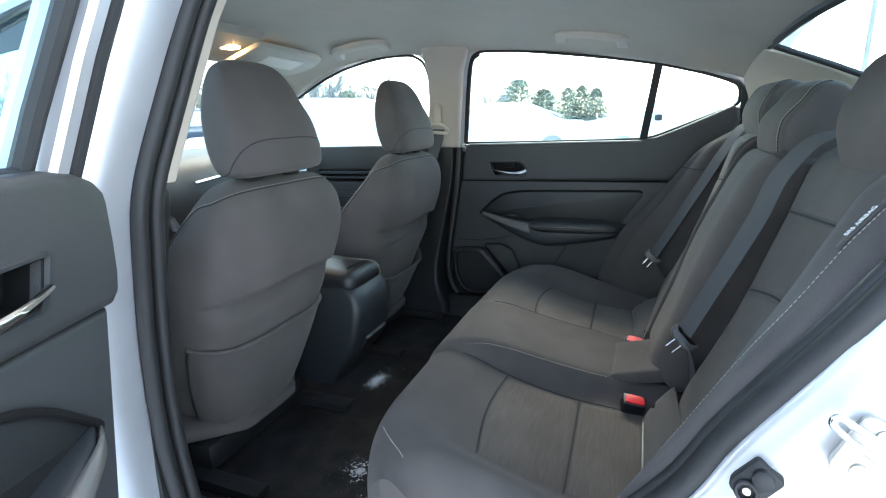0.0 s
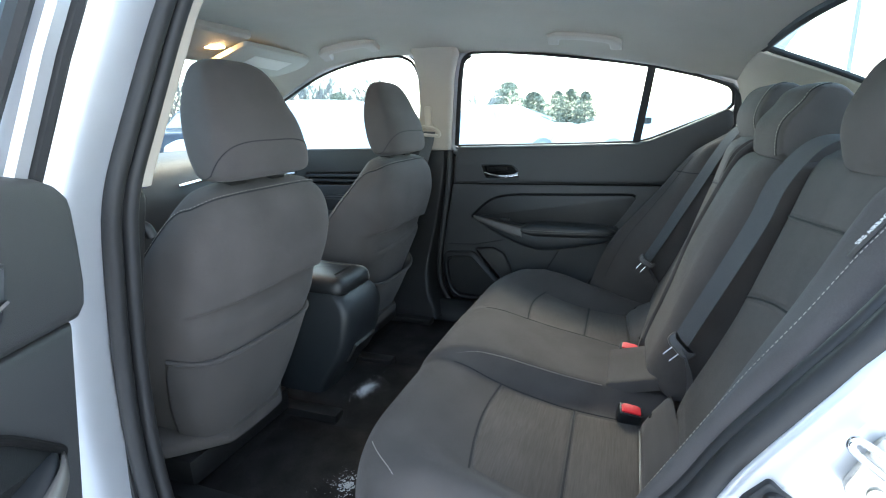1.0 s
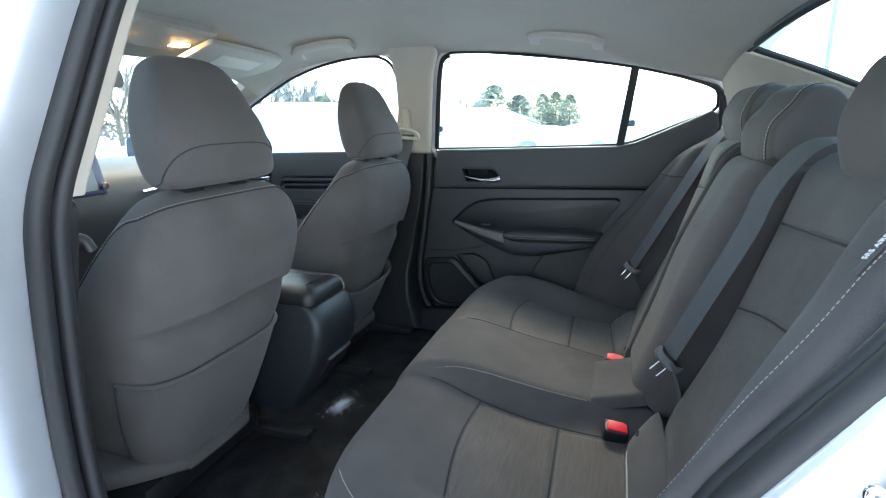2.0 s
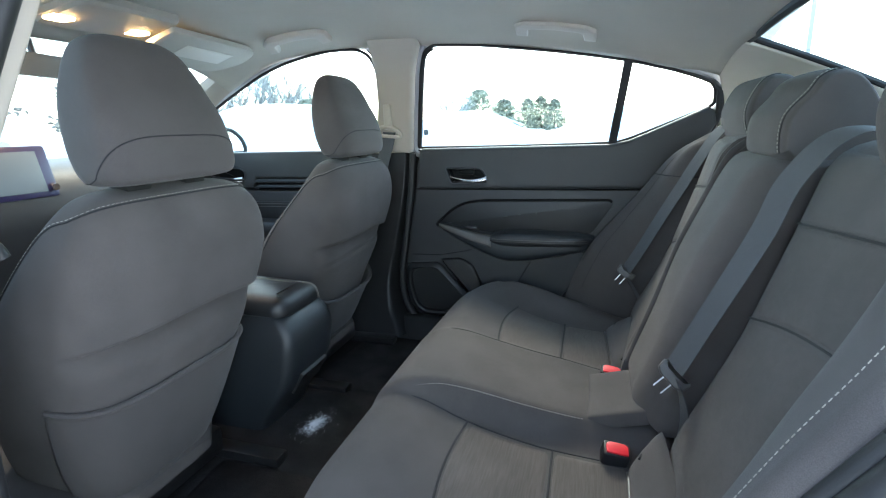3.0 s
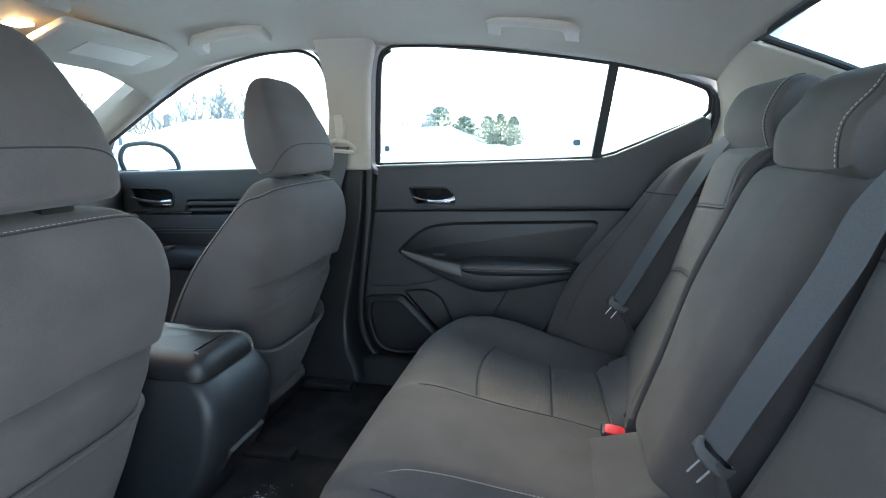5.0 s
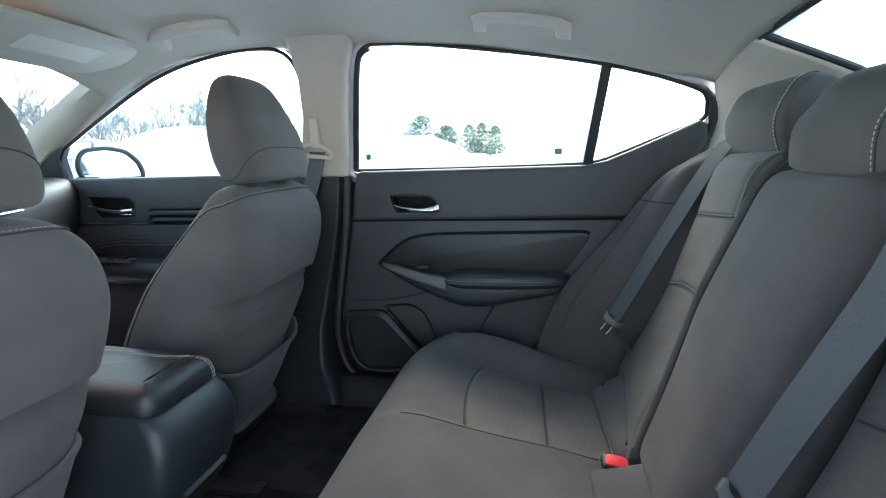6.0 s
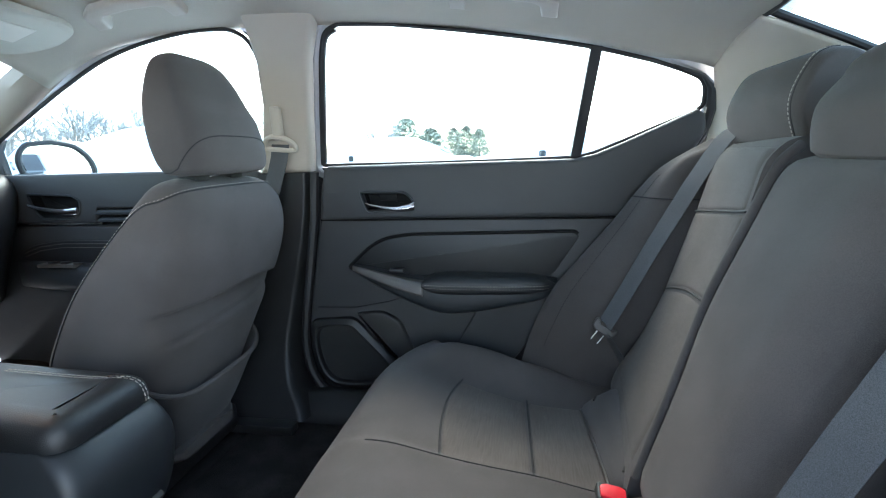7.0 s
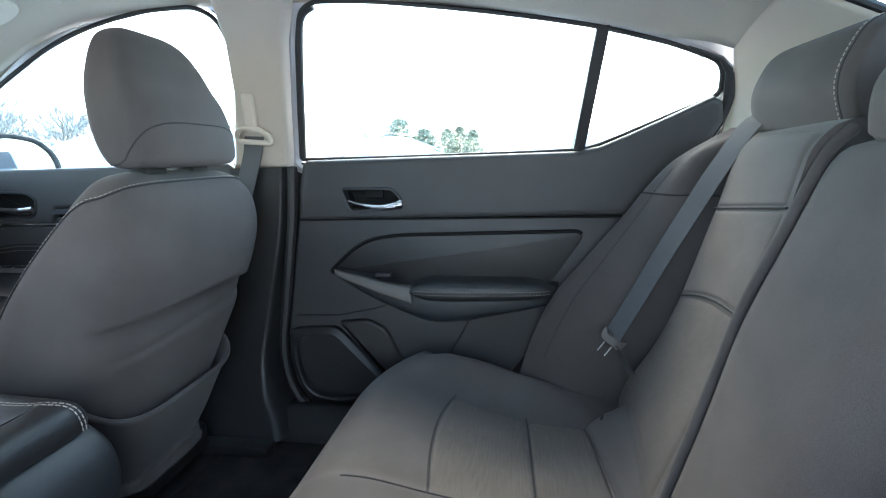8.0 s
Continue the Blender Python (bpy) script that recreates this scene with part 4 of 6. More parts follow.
out_y, out_z = table(_t, [p[0] for p in OUT_P]), table(_t, [p[1] for p in OUT_P])
# the raised middle narrows towards the backrest: its left brow, and the valley seam beside it
brow_x = table([-0.45, -0.37, -0.28, -0.20, -0.14, -0.08, -0.04, -0.014, 0.05], [0.098, 0.103, 0.116, 0.130, 0.144, 0.160, 0.176, 0.188, 0.196])
valley_x = table([-0.45, -0.305, -0.13, -0.014, 0.05], [0.172, 0.174, 0.192, 0.200, 0.215])
right_x = table([-0.43, -0.297, -0.138, -0.02, 0.05], [0.138, 0.142, 0.112, 0.100, 0.095])
lobe_z = table([-0.50, -0.40, -0.34, -0.28, -0.18, -0.08, 0.0, 0.05], [0.010, 0.030, 0.048, 0.058, 0.060, 0.036, 0.008, 0.0])


def bench(x, t):
    a = abs(x)
    if x < 0:
        w = step(brow_x(mid_y(t)) - 0.012, valley_x(mid_y(t)), a)
    else:
        r = right_x(mid_y(t))
        w = 0.22 * step(r - 0.01, r + 0.03, a) + 0.78 * min(1.0, max(0.0, (a - r) / 0.34))
    y, z = lerp(mid_y(t), out_y(t), w), lerp(mid_z(t), out_z(t), w)
    top = step(0.36, 0.60, t)
    z += lobe_z(y) * step(0.485, 0.60, a) * top
    edge = max(0.0, (a - 0.585) / 0.075)
    z -= top * 0.11 * edge ** 2.4
    back = max(0.0, (a - 0.40) / 0.26)
    y -= 0.085 * back ** 2.2 * (1 - step(0.5, 0.8, t))
    return (x, y, z)


def bench_z(x, y):
    """The height of the bench's top at (x, y)."""
    lo, hi = 0.40, 1.0
    for _ in range(24):
        m = (lo + hi) / 2
        if bench(x, m)[1] > y:
            lo = m
        else:
            hi = m
    return bench(x, lo)[2]


rear_seat = thing("rear_bench_seat", (0, -0.3, 0.26), "charcoal cloth rear bench seat with red belt buckles", "rear seat")
s = Shape()
s.grid(lambda u, v: bench(lerp(-0.662, 0.662, u), v), 150, 100)
for k in (-1, 1):
    s.grid(lambda u, v, k=k: (k * (0.662 + 0.012 * u), bench(k * 0.662, v)[1], lerp(bench(k * 0.662, v)[2], 0.25, u)), 3, 100)
cushion = part("cushion", s, FABRIC, rear_seat, "charcoal cloth bench cushion", sharp=60, solid=0.004)


def patch(name, xa, xb, ya, yb, mat, lift=0.004, parent=None, label="", n=30):
    """A sewn panel on the cushion: xa and xb give its sides at a y, ya and yb its front and rear at a share across."""
    s = Shape()

    def at(u, v):
        y = lerp(ya(u), yb(u), v)
        x = lerp(xa(y), xb(y), u)
        e = (1 - abs(2 * u - 1) ** 16) * (1 - abs(2 * v - 1) ** 16)
        return (x, y, bench_z(x, y) - 0.005 + (lift + 0.005) * e ** 0.5)
    s.grid(at, n, n)
    return part(name, s, mat, parent or cushion, label, sharp=70)


def seam_line(pts, parent, r=0.0026, up=0.0010):
    s = Shape()
    line = smooth_line([(x, y, 0) for x, y in pts], 12)
    s.tube([(p.x, p.y, bench_z(p.x, p.y) + up) for p in line], r, 6)
    return part("seam", s, SEAM, parent, "dark sewn seam")


def anchor_flap(front, rear, parent):
    """A padded flap at the foot of the backrest, with piping on its front edge and two anchor slits."""
    (fa, fb), (ra, rb) = [[Vector(p) for p in q] for q in (front, rear)]
    s = Shape()

    def at(u, v):
        k = 1 - abs(2 * u - 1) ** 9
        f, r = fa.lerp(fb, u), ra.lerp(rb, u)
        prof = [(0.0, -0.030), (-0.01, -0.004), (0.03, 0.006), (0.12, 0.012), (0.5, 0.017), (1.0, 0.011), (1.25, 0.0)]
        i = min(5, int(v * 6))
        t = v * 6 - i
        a, h = lerp(prof[i][0], prof[i + 1][0], t), lerp(prof[i][1], prof[i + 1][1], t)
        p = f.lerp(r, a)
        return (p.x, p.y, p.z + lerp(-0.03, h, k ** 0.5))
    s.grid(at, 60, 24)
    flap = part("anchor_flap", s, FABRIC_SMOOTH, parent, "padded cloth flap with anchor slits", sharp=60)
    s = Shape()
    s.tube([(at(u, 0.2)[0], at(u, 0.2)[1] + 0.001, at(u, 0.2)[2] + 0.001) for u in [lerp(0.02, 0.98, i / 30) for i in range(31)]], 0.0022, 6)
    part("piping", s, GREY_PLASTIC, flap, "pale piped edge")
    for u in (0.10, 0.90):
        s = Shape()
        p = Vector(at(u, 0.62))
        s.tube([p + Vector((-0.008, 0.003, 0.0005)), p + Vector((0, 0, 0.001)), p + Vector((0.008, -0.003, 0.0005))], 0.0024, 6)
        part("anchor_slit", s, SEAM, flap, "dark child-seat anchor slit")
    return flap


for side in (1, -1):
    if side > 0:
        xa, xb, y0, ym, y1 = right_x, (lambda y: 0.497), (-0.138, -0.120), (-0.297, -0.287), (-0.430, -0.418)
    else:
        xa, xb, y0, ym, y1 = (lambda y: -0.505), (lambda y: -valley_x(y)), (-0.146, -0.132), (-0.312, -0.305), (-0.455, -0.452)
    head_y = lambda u, q=y0, s=side: lerp(q[0], q[1], u) + 0.014 * math.sin(math.pi * u) - (0.012 * u ** 10 if s > 0 else 0.0)
    mid_line = lambda u, q=ym: lerp(q[0], q[1], u)
    tail = lambda u, q=y1: lerp(q[0], q[1], u)
    patch("insert_panel", xa, xb, head_y, lambda u: mid_line(u) + 0.001, FABRIC_RIB, label="finely ribbed cloth insert")
    patch("insert_panel", xa, xb, lambda u: mid_line(u) - 0.001, tail, FABRIC_RIB, label="finely ribbed cloth insert")
    for row in (head_y, mid_line):
        seam_line([(lerp(xa(row(i / 10)), xb(row(i / 10)), i / 10), row(i / 10)) for i in range(11)], cushion)
    rim = xa if side > 0 else xb
    seam_line([(rim(y), y) for y in [lerp(-0.014, -0.43, i / 14) for i in range(15)]], cushion)
anchor_flap(((0.503, -0.414, 0.424), (0.150, -0.428, 0.452)), ((0.500, -0.482, 0.474), (0.140, -0.492, 0.486)), cushion)
anchor_flap(((-0.178, -0.450, 0.424), (-0.510, -0.448, 0.418)), ((-0.125, -0.500, 0.470), (-0.510, -0.510, 0.472)), cushion)

# centre flap and stitching
s = Shape()


def flap_at(u, v):
    x, y = lerp(-0.104, 0.100, u), lerp(-0.368, -0.500, v)
    e = (1 - abs(2 * u - 1) ** 30) * (1 - abs(2 * v - 1) ** 30)
    return (x, y + 0.003 * (2 * u - 1) ** 4, lerp(0.458, 0.494, v) - 0.022 + 0.030 * e ** 0.5)


s.grid(flap_at, 44, 44)
part("centre_flap", s, FABRIC, cushion, "smooth cloth flap between the buckles", sharp=70)
s = Shape()
line = smooth_line([(-brow_x(y), y, 0) for y in (-0.010, -0.035, -0.07, -0.11, -0.16, -0.22, -0.29, -0.366)], 10)
s.dashes([(p.x, p.y, bench_z(p.x, p.y) + 0.0026) for p in line], 0.0008, 0.0045, 0.0026)
part("stitching", s, THREAD, cushion, "pale decorative stitching")
s = Shape()
pts = [bench(x, t) for x, t in ((-0.535, 0.375), (-0.558, 0.40), (-0.585, 0.43), (-0.612, 0.465), (-0.640, 0.51))]
s.dashes([Vector(p) + Vector((-0.0005, 0.0015, 0.0020)) for p in smooth_line(pts, 8)], 0.0009, 0.005, 0.003)
part("stitching", s, THREAD, cushion, "pale decorative stitching")

# backrest
back_y = table([0.42, 0.50, 0.60, 0.70, 0.80, 0.90, 0.96, 1.00, 1.04], [-0.478, -0.500, -0.542, -0.582, -0.614, -0.645, -0.662, -0.676, -0.706])
block_y = table([0.46, 0.50, 0.55, 0.65, 0.78, 0.90, 0.97, 1.00, 1.03], [-0.452, -0.458, -0.476, -0.512, -0.552, -0.600, -0.632, -0.652, -0.690])


def side_y(x, z):
    """The face of a side section: the right one comes forward towards the middle, the left one falls back."""
    if x > 0:
        return back_y(z) + 0.044 * (1 - min(1.0, max(0.0, (x - 0.16) / 0.34)))
    return back_y(z) - 0.030 * (1 - min(1.0, max(0.0, (-x - 0.18) / 0.35)))


def back_at(x, z, out=0.0, face=side_y):
    return (x, face(x, z) + out * 0.95, z + out * 0.3)


def back_block(x0, x1, z0, z1, face, mat, label, crown, n=40):
    """A backrest section between the sides x0 and x1 at a height; crown gives how far its face falls away at a share across."""
    s = Shape()

    def at(u, v):
        z = lerp(z0, z1, v)
        x = lerp(x0(z), x1(z), u)
        e = max(0.0, 1 - abs(2 * v - 1) ** 16)
        return back_at(x, z, -crown(u) - 0.020 * (1 - e ** 0.6), face)
    s.grid(at, n, 60)
    # close it towards the rear
    s.grid(lambda u, v: Vector(at(u, 1)).lerp(Vector((lerp(x0(z1), x1(z1), u), -0.84, z1 - 0.01)), v), n, 4)
    for u in (0, 1):
        s.grid(lambda a, v, u=u: Vector(at(u, a)).lerp(Vector((lerp(x0(lerp(z0, z1, a)), x1(lerp(z0, z1, a)), u), -0.84, lerp(z0, z1, a))), v), 60, 4)
    return part("backrest", s, mat, rear_seat, label, sharp=60)


# the split between the centre and right sections, and the outer edge of the right one
split_x = table([0.44, 0.545, 0.65, 0.77, 0.91, 0.97, 1.03], [0.130, 0.142, 0.155, 0.163, 0.164, 0.172, 0.188])
outer_x = table([0.43, 0.485, 0.584, 0.65, 0.713, 1.04], [0.588, 0.578, 0.538, 0.520, 0.513, 0.513])
spine = back_block(lambda z: split_x(z) + 0.004, outer_x, 0.43, 1.040, side_y, FABRIC, "charcoal cloth backrest section", lambda u: 0.030 * max(0.0, (u - 0.90) / 0.10) ** 2)
spine2 = back_block(lambda z: -0.122, lambda z: split_x(z) - 0.004, 0.478, 1.012, lambda x, z: block_y(z), FABRIC, "charcoal cloth centre backrest section", lambda u: 0.045 * (1 - min(1.0, u / 0.36)) ** 2 + 0.010 * max(0.0, (u - 0.88) / 0.12) ** 2)
spine3 = back_block(lambda z: -0.530, lambda z: -0.124, 0.43, 1.040, side_y, FABRIC, "charcoal cloth backrest section", lambda u: 0.040 * max(0.0, (u - 0.84) / 0.16) ** 2 + 0.015 * max(0.0, (0.06 - u) / 0.06) ** 2)


s = Shape()
s.grid(lambda u, v: (lerp(-0.64, 0.64, u), lerp(-0.54, -0.77, v), lerp(0.38, 1.0, v)), 8, 8)
part("seat_backing", s, CARPET, rear_seat, "black seat back lining", solid=0.01)


def back_panel(x0, x1, zlo, zhi, parent, mat=None, lift=0.0025, n=30):
    """A stitched panel; zlo and zhi are functions of the share across it."""
    s = Shape()

    def at(u, v):
        z = lerp(zlo(u), zhi(u), v)
        x = lerp(x0(z), x1(z), u)
        e = (1 - abs(2 * u - 1) ** 16) * (1 - abs(2 * v - 1) ** 16)
        return back_at(x, z, -0.004 + (lift + 0.004) * e ** 0.4)
    s.grid(at, n, n)
    return part("insert_panel", s, mat or FABRIC_PANEL, parent, "knitted cloth insert", sharp=70)


for x0, x1, sp in ((lambda z: split_x(z) + 0.010, lambda z: outer_x(z) - 0.026, spine), (lambda z: -0.528, lambda z: -0.178, spine3)):
    low = (lambda u: 0.774 - 0.058 * u + 0.012 * math.sin(math.pi * u)) if sp is spine else (lambda u: 0.822 - 0.080 * u + 0.008 * math.sin(math.pi * u))
    high = (lambda u: 0.922 - 0.034 * u) if sp is spine else (lambda u: 0.943 - 0.037 * u)
    back_panel(x0, x1, lambda u: 0.50, low, sp)
    back_panel(x0, x1, lambda u, f=low: f(u) + 0.003, high, sp)
    back_panel(x0, x1, lambda u, f=high: f(u) + 0.003, lambda u: 1.020, sp, FABRIC)
    for edge in (low, high):
        s = Shape()
        s.tube([back_at(lerp(x0(edge(i / 24)), x1(edge(i / 24)), i / 24), edge(i / 24) + 0.0015, 0.0012) for i in range(25)], 0.0019, 6)
        part("seam", s, SEAM, sp, "dark sewn seam")

# piping between the split sections
s = Shape()
s.tube(smooth_line([(split_x(z), block_y(z) - 0.005, z + 0.002) for z in (0.49, 0.55, 0.60, 0.70, 0.80, 0.90, 0.96, 0.995, 1.02)], 6), 0.0080, 10)
part("piping", s, FABRIC_SMOOTH, rear_seat, "cloth piping at the seat split")
s = Shape()
s.tube(smooth_line([(0.124, -0.490, 0.520), (0.10, -0.482, 0.508), (0.04, -0.474, 0.500), (-0.05, -0.478, 0.496), (-0.095, -0.492, 0.492)], 6), lambda t: 0.014 * (1 - t ** 5) ** 0.5 + 0.001, 12)
part("bottom_roll", s, FABRIC, rear_seat, "padded roll along the foot of the centre section")


def bolster(side, ridge, inner, sunk, swell, label):
    """The side cushion: from the insert's edge, sunk behind it, out to the ridge by the door, then back along the door."""
    s = Shape()
    zs = [0.40 + (1.04 - 0.40) * i / 44 for i in range(45)]
    ry = table([p[0] for p in ridge], [p[1] for p in ridge])
    rx = table([0.40, 0.60, 0.85, 0.95, 1.04], [0.650, 0.660, 0.655, 0.63, 0.575])
    rows = []
    for z in zs:
        a, b = Vector((inner(z), back_y(z) - sunk, z)), Vector((rx(z), ry(z), z))
        close = 1 - step(1.0, 1.04, z)
        row = []
        for i in range(13):
            t = i / 12
            p = a.lerp(b, t)
            p.y += swell * (0.030 * math.sin(math.pi * t) + 0.018 * math.sin(math.pi * min(1, t * 1.3)) ** 2) * close
            row.append(p)
        for dx, dy in ((0.012, -0.005), (0.022, -0.016), (0.028, -0.035), (0.030, -0.08), (0.0, -0.16)):
            row.append(b + Vector((dx, dy, 0)))
        rows.append([(side * p.x, p.y, p.z) for p in row])
    s.add([p for r in rows for p in r], [(i * 18 + j, i * 18 + j + 1, (i + 1) * 18 + j + 1, (i + 1) * 18 + j) for i in range(44) for j in range(17)])
    b = part("side_bolster", s, FABRIC_SMOOTH, rear_seat, label, sharp=70)
    return b, rows, zs


bol_r, rows_r, zs_r = bolster(1, [(0.40, -0.25), (0.45, -0.270), (0.56, -0.305), (0.667, -0.356), (0.76, -0.430), (0.853, -0.505), (0.94, -0.566), (0.985, -0.606), (1.04, -0.69)], lambda z: outer_x(z) - 0.004, 0.050, 1.0, "charcoal cloth side bolster")
bol_l, rows_l, zs_l = bolster(-1, [(0.40, -0.305), (0.50, -0.365), (0.591, -0.412), (0.705, -0.475), (0.80, -0.531), (0.871, -0.581), (0.939, -0.631), (0.97, -0.660), (1.00, -0.692), (1.04, -0.735)], lambda z: 0.497, 0.012, 0.5, "charcoal cloth side bolster with airbag label")
s = Shape()
s.dashes([Vector(r[9]) + Vector((0, 0.002, 0.001)) for r in rows_r[8:40]], 0.0009, 0.005, 0.004)
part("stitching", s, SEAM, bol_r)
s = Shape()
s.tube([Vector(r[j]) + Vector((0, 0.001, 0)) for j, r in ((j, rows_r[35]) for j in range(0, 13))], 0.002, 6)
part("seam", s, SEAM, bol_r)
s = Shape()
s.dashes([Vector(r[10]) + Vector((0.0005, 0.0010, 0.0)) for r in rows_l[4:44]], 0.0006, 0.0042, 0.0030)
part("stitching", s, THREAD, bol_l, "bold pale stitching")


def rear_headrest(x0, x1, low, top, y_low, y_front, lean, round_end, stitch, label):
    """A fixed hood: an upright front, a rounded top that falls away to the rear, rounded ends."""
    h = top - low
    prof = [(y_low, low), (y_low + 0.004, low + 0.006), (y_front, low + h * 0.30), (y_front - lean * 0.3, low + h * 0.52), (y_front - 0.010 - lean, low + h * 0.76), (y_front - 0.026 - lean, low + h * 0.93), (y_front - 0.050 - lean, top), (y_front - 0.082 - lean, top - 0.008), (y_front - 0.115 - lean, low + h * 0.66), (y_front - 0.135 - lean, low + h * 0.25), (y_front - 0.140 - lean, low - 0.03), (y_low - 0.03, low - 0.03)]
    prof = [(p.x, p.y) for p in smooth_line([(a, b, 0) for a, b in prof], 5)]
    cy, cz = sum(p[0] for p in prof) / len(prof), sum(p[1] for p in prof) / len(prof)
    rings = []
    for i in range(41):
        u = 0.5 - 0.5 * math.cos(math.pi * i / 40)
        k = max(0.0, 1 - abs(2 * u - 1) ** round_end) ** 0.5
        rings.append([(lerp(x0, x1, u), cy + (a - cy) * lerp(0.80, 1.0, k), cz + (b - cz) * lerp(0.80, 1.0, k)) for a, b in prof])
    s = Shape()
    s.loft(rings)
    hd = part("head_restraint", s, FABRIC, rear_seat, label, sharp=60)
    if stitch:
        s = Shape()
        s.dashes([Vector(p) + Vector((0, 0.0014, 0.0010)) for p in rings[8][4:32]], 0.0008, 0.0045, 0.0026)
        part("stitching", s, THREAD, hd, "pale stitching")
        s = Shape()
        s.tube([Vector(p) + Vector((-0.004, -0.0008, -0.0002)) for p in rings[8][4:32]], 0.0012, 6)
        part("seam", s, SEAM, hd, "dark sewn seam")
    return hd


rear_headrest(0.212, 0.497, 1.028, 1.166, -0.698, -0.684, 0.004, 9, True, "charcoal cloth rear head restraint")
rear_headrest(-0.092, 0.152, 1.004, 1.150, -0.668, -0.662, 0.026, 3.2, True, "low wide centre head restraint")
rear_headrest(-0.550, -0.345, 1.012, 1.172, -0.690, -0.676, 0.006, 7, False, "charcoal cloth rear head restraint")


# airbag label on the left bolster
tag_row = rows_l[37]
tag_at = Vector(tag_row[11])


def airbag_tag():
    s = Shape()
    r = [Vector(rows_l[k][10]) + Vector((0.004, 0.003, 0.0)) for k in (37, 38, 39, 40, 41)]
    rr = [Vector(rows_l[k][9]) + Vector((0.004, 0.003, 0.0)) for k in (37, 38, 39, 40, 41)]
    s.add(r + rr, [(i, i + 1, i + 6, i + 5) for i in range(4)])
    t = part("airbag_tag", s, FABRIC_SMOOTH, bol_l, "sewn cloth tag reading SRS AIRBAG", solid=0.001)
    curve = bpy.data.curves.new("writing", "FONT")
    curve.body, curve.size, curve.align_x, curve.align_y = "SRS AIRBAG", 0.0088, "CENTER", "CENTER"
    curve.extrude = 0.0002
    curve.materials.append(LABEL_WHITE)
    ob = new("writing", curve)
    along = (r[4] - r[0]).normalized()
    across = (rr[2] - r[2]).normalized()
    n = along.cross(across).normalized()
    if n.y < 0:
        n = -n
    up = n.cross(along)
    m = Matrix((along, up, n)).transposed().to_4x4()
    m.translation = (r[2] + rr[2]) / 2 + n * 0.003 - origin_of(bol_l)
    ob.parent = bol_l
    ob.matrix_basis = m
    return t


airbag_tag()


# buckles
def buckle(x, y, z, yaw):
    b = thing("belt_buckle", (x, y, z - 0.02), "black seat belt buckle with red release button", "belt buckle", "belt buckles")
    m = pose(x, y, z, 10, -14, yaw)
    at = lambda p, q, d: m @ Vector((p, q, d))
    s = Shape()
    s.slab(rounded([(-0.018, -0.026), (0.018, -0.026), (0.018, 0.026), (-0.018, 0.026)], 0.007), at, -0.034, -0.004, 0.004, 3)
    part("housing", s, VINYL, b, "black plastic housing")
    s = Shape()
    s.slab(rounded([(-0.014, -0.021), (0.008, -0.021), (0.013, -0.013), (0.013, 0.013), (0.008, 0.021), (-0.014, 0.021)], 0.003), at, -0.006, -0.0005, 0.002, 2)
    part("release_button", s, RED, b, "bright red release button")
    return b


buckle(-0.170, -0.430, 0.452, 4)
buckle(0.128, -0.425, 0.470, -4)


# ---------------------------------------------------------------- belts
def ribbon(pts, width, across, thick=0.0016):
    pts = smooth_line(pts, 8)
    s = Shape()
    rings = []
    for i, p in enumerate(pts):
        w = Vector(across(i / (len(pts) - 1))).normalized() * (width / 2)
        a, b = pts[max(0, i - 1)], pts[min(len(pts) - 1, i + 1)]
        n = (b - a).normalized().cross(w).normalized() * (thick / 2)
        rings.append([p + w + n, p - w + n, p - w - n, p + w - n])
    s.loft(rings)
    return s


BRIGHT = material("polished_steel", (0.66, 0.66, 0.66), 0.28, metal=0.9, grain=0.05, stain=0.05)


def tongue(parent, a, b, tip, label="grey plastic belt tongue"):
    """The sliding tongue of a belt: a bent plastic grip from a to b with a forked steel plate towards tip."""
    a, b, tip = Vector(a), Vector(b), Vector(tip)
    c = (a + b) / 2
    e1 = (b - a).normalized()
    e2 = tip - c
    e2 = (e2 - e1 * e2.dot(e1)).normalized()
    e3 = e1.cross(e2)
    h = (b - a).length / 2
    at = lambda p, q, d: c + e1 * p + e2 * q + e3 * d
    s = Shape()
    prof = rounded([(-h, -0.012), (-h + 0.006, -0.016), (-h + 0.014, -0.007), (h - 0.014, -0.007), (h - 0.006, -0.016), (h, -0.012), (h - 0.002, 0.006), (0.018, 0.013), (-0.018, 0.013), (-h + 0.002, 0.006)], 0.003, 3)
    s.slab(prof, at, 0.006, -0.006, 0.003, 3)
    s.slab(prof, at, 0.0, 0.009, 0.003, 3)
    grip = part("tongue", s, GREY_PLASTIC, parent, label)
    for k in (-1, 1):
        s = Shape()
        s.slab(rounded([(k * 0.0080, 0.010), (k * 0.0080, 0.037), (k * 0.0090, 0.038), (k * 0.0102, 0.036), (k * 0.0102, 0.010)], 0.001, 2), at, -0.0014, 0.0014)
        part("tongue_prong", s, BRIGHT, grip, "bright steel prong")
    return grip


centre_belt = thing("seat_belt", (-0.14, -0.52, 0.47), "dark grey seat belt hanging loose over the rear seat", "seat belt", "rear seat belts")
part("webbing", ribbon([(-0.275, -0.80, 1.030), (-0.250, -0.735, 1.052), (-0.224, -0.690, 1.040), (-0.206, -0.648, 0.975), (-0.192, -0.627, 0.90), (-0.178, -0.594, 0.81), (-0.168, -0.558, 0.72), (-0.163, -0.520, 0.628)], 0.047, lambda t: (lerp(1.0, 0.85, step(0.15, 0.5, t)), lerp(0.22, 0.46, step(0.15, 0.5, t)), 0.14)), BELT_CLOTH, centre_belt, "dark woven webbing")
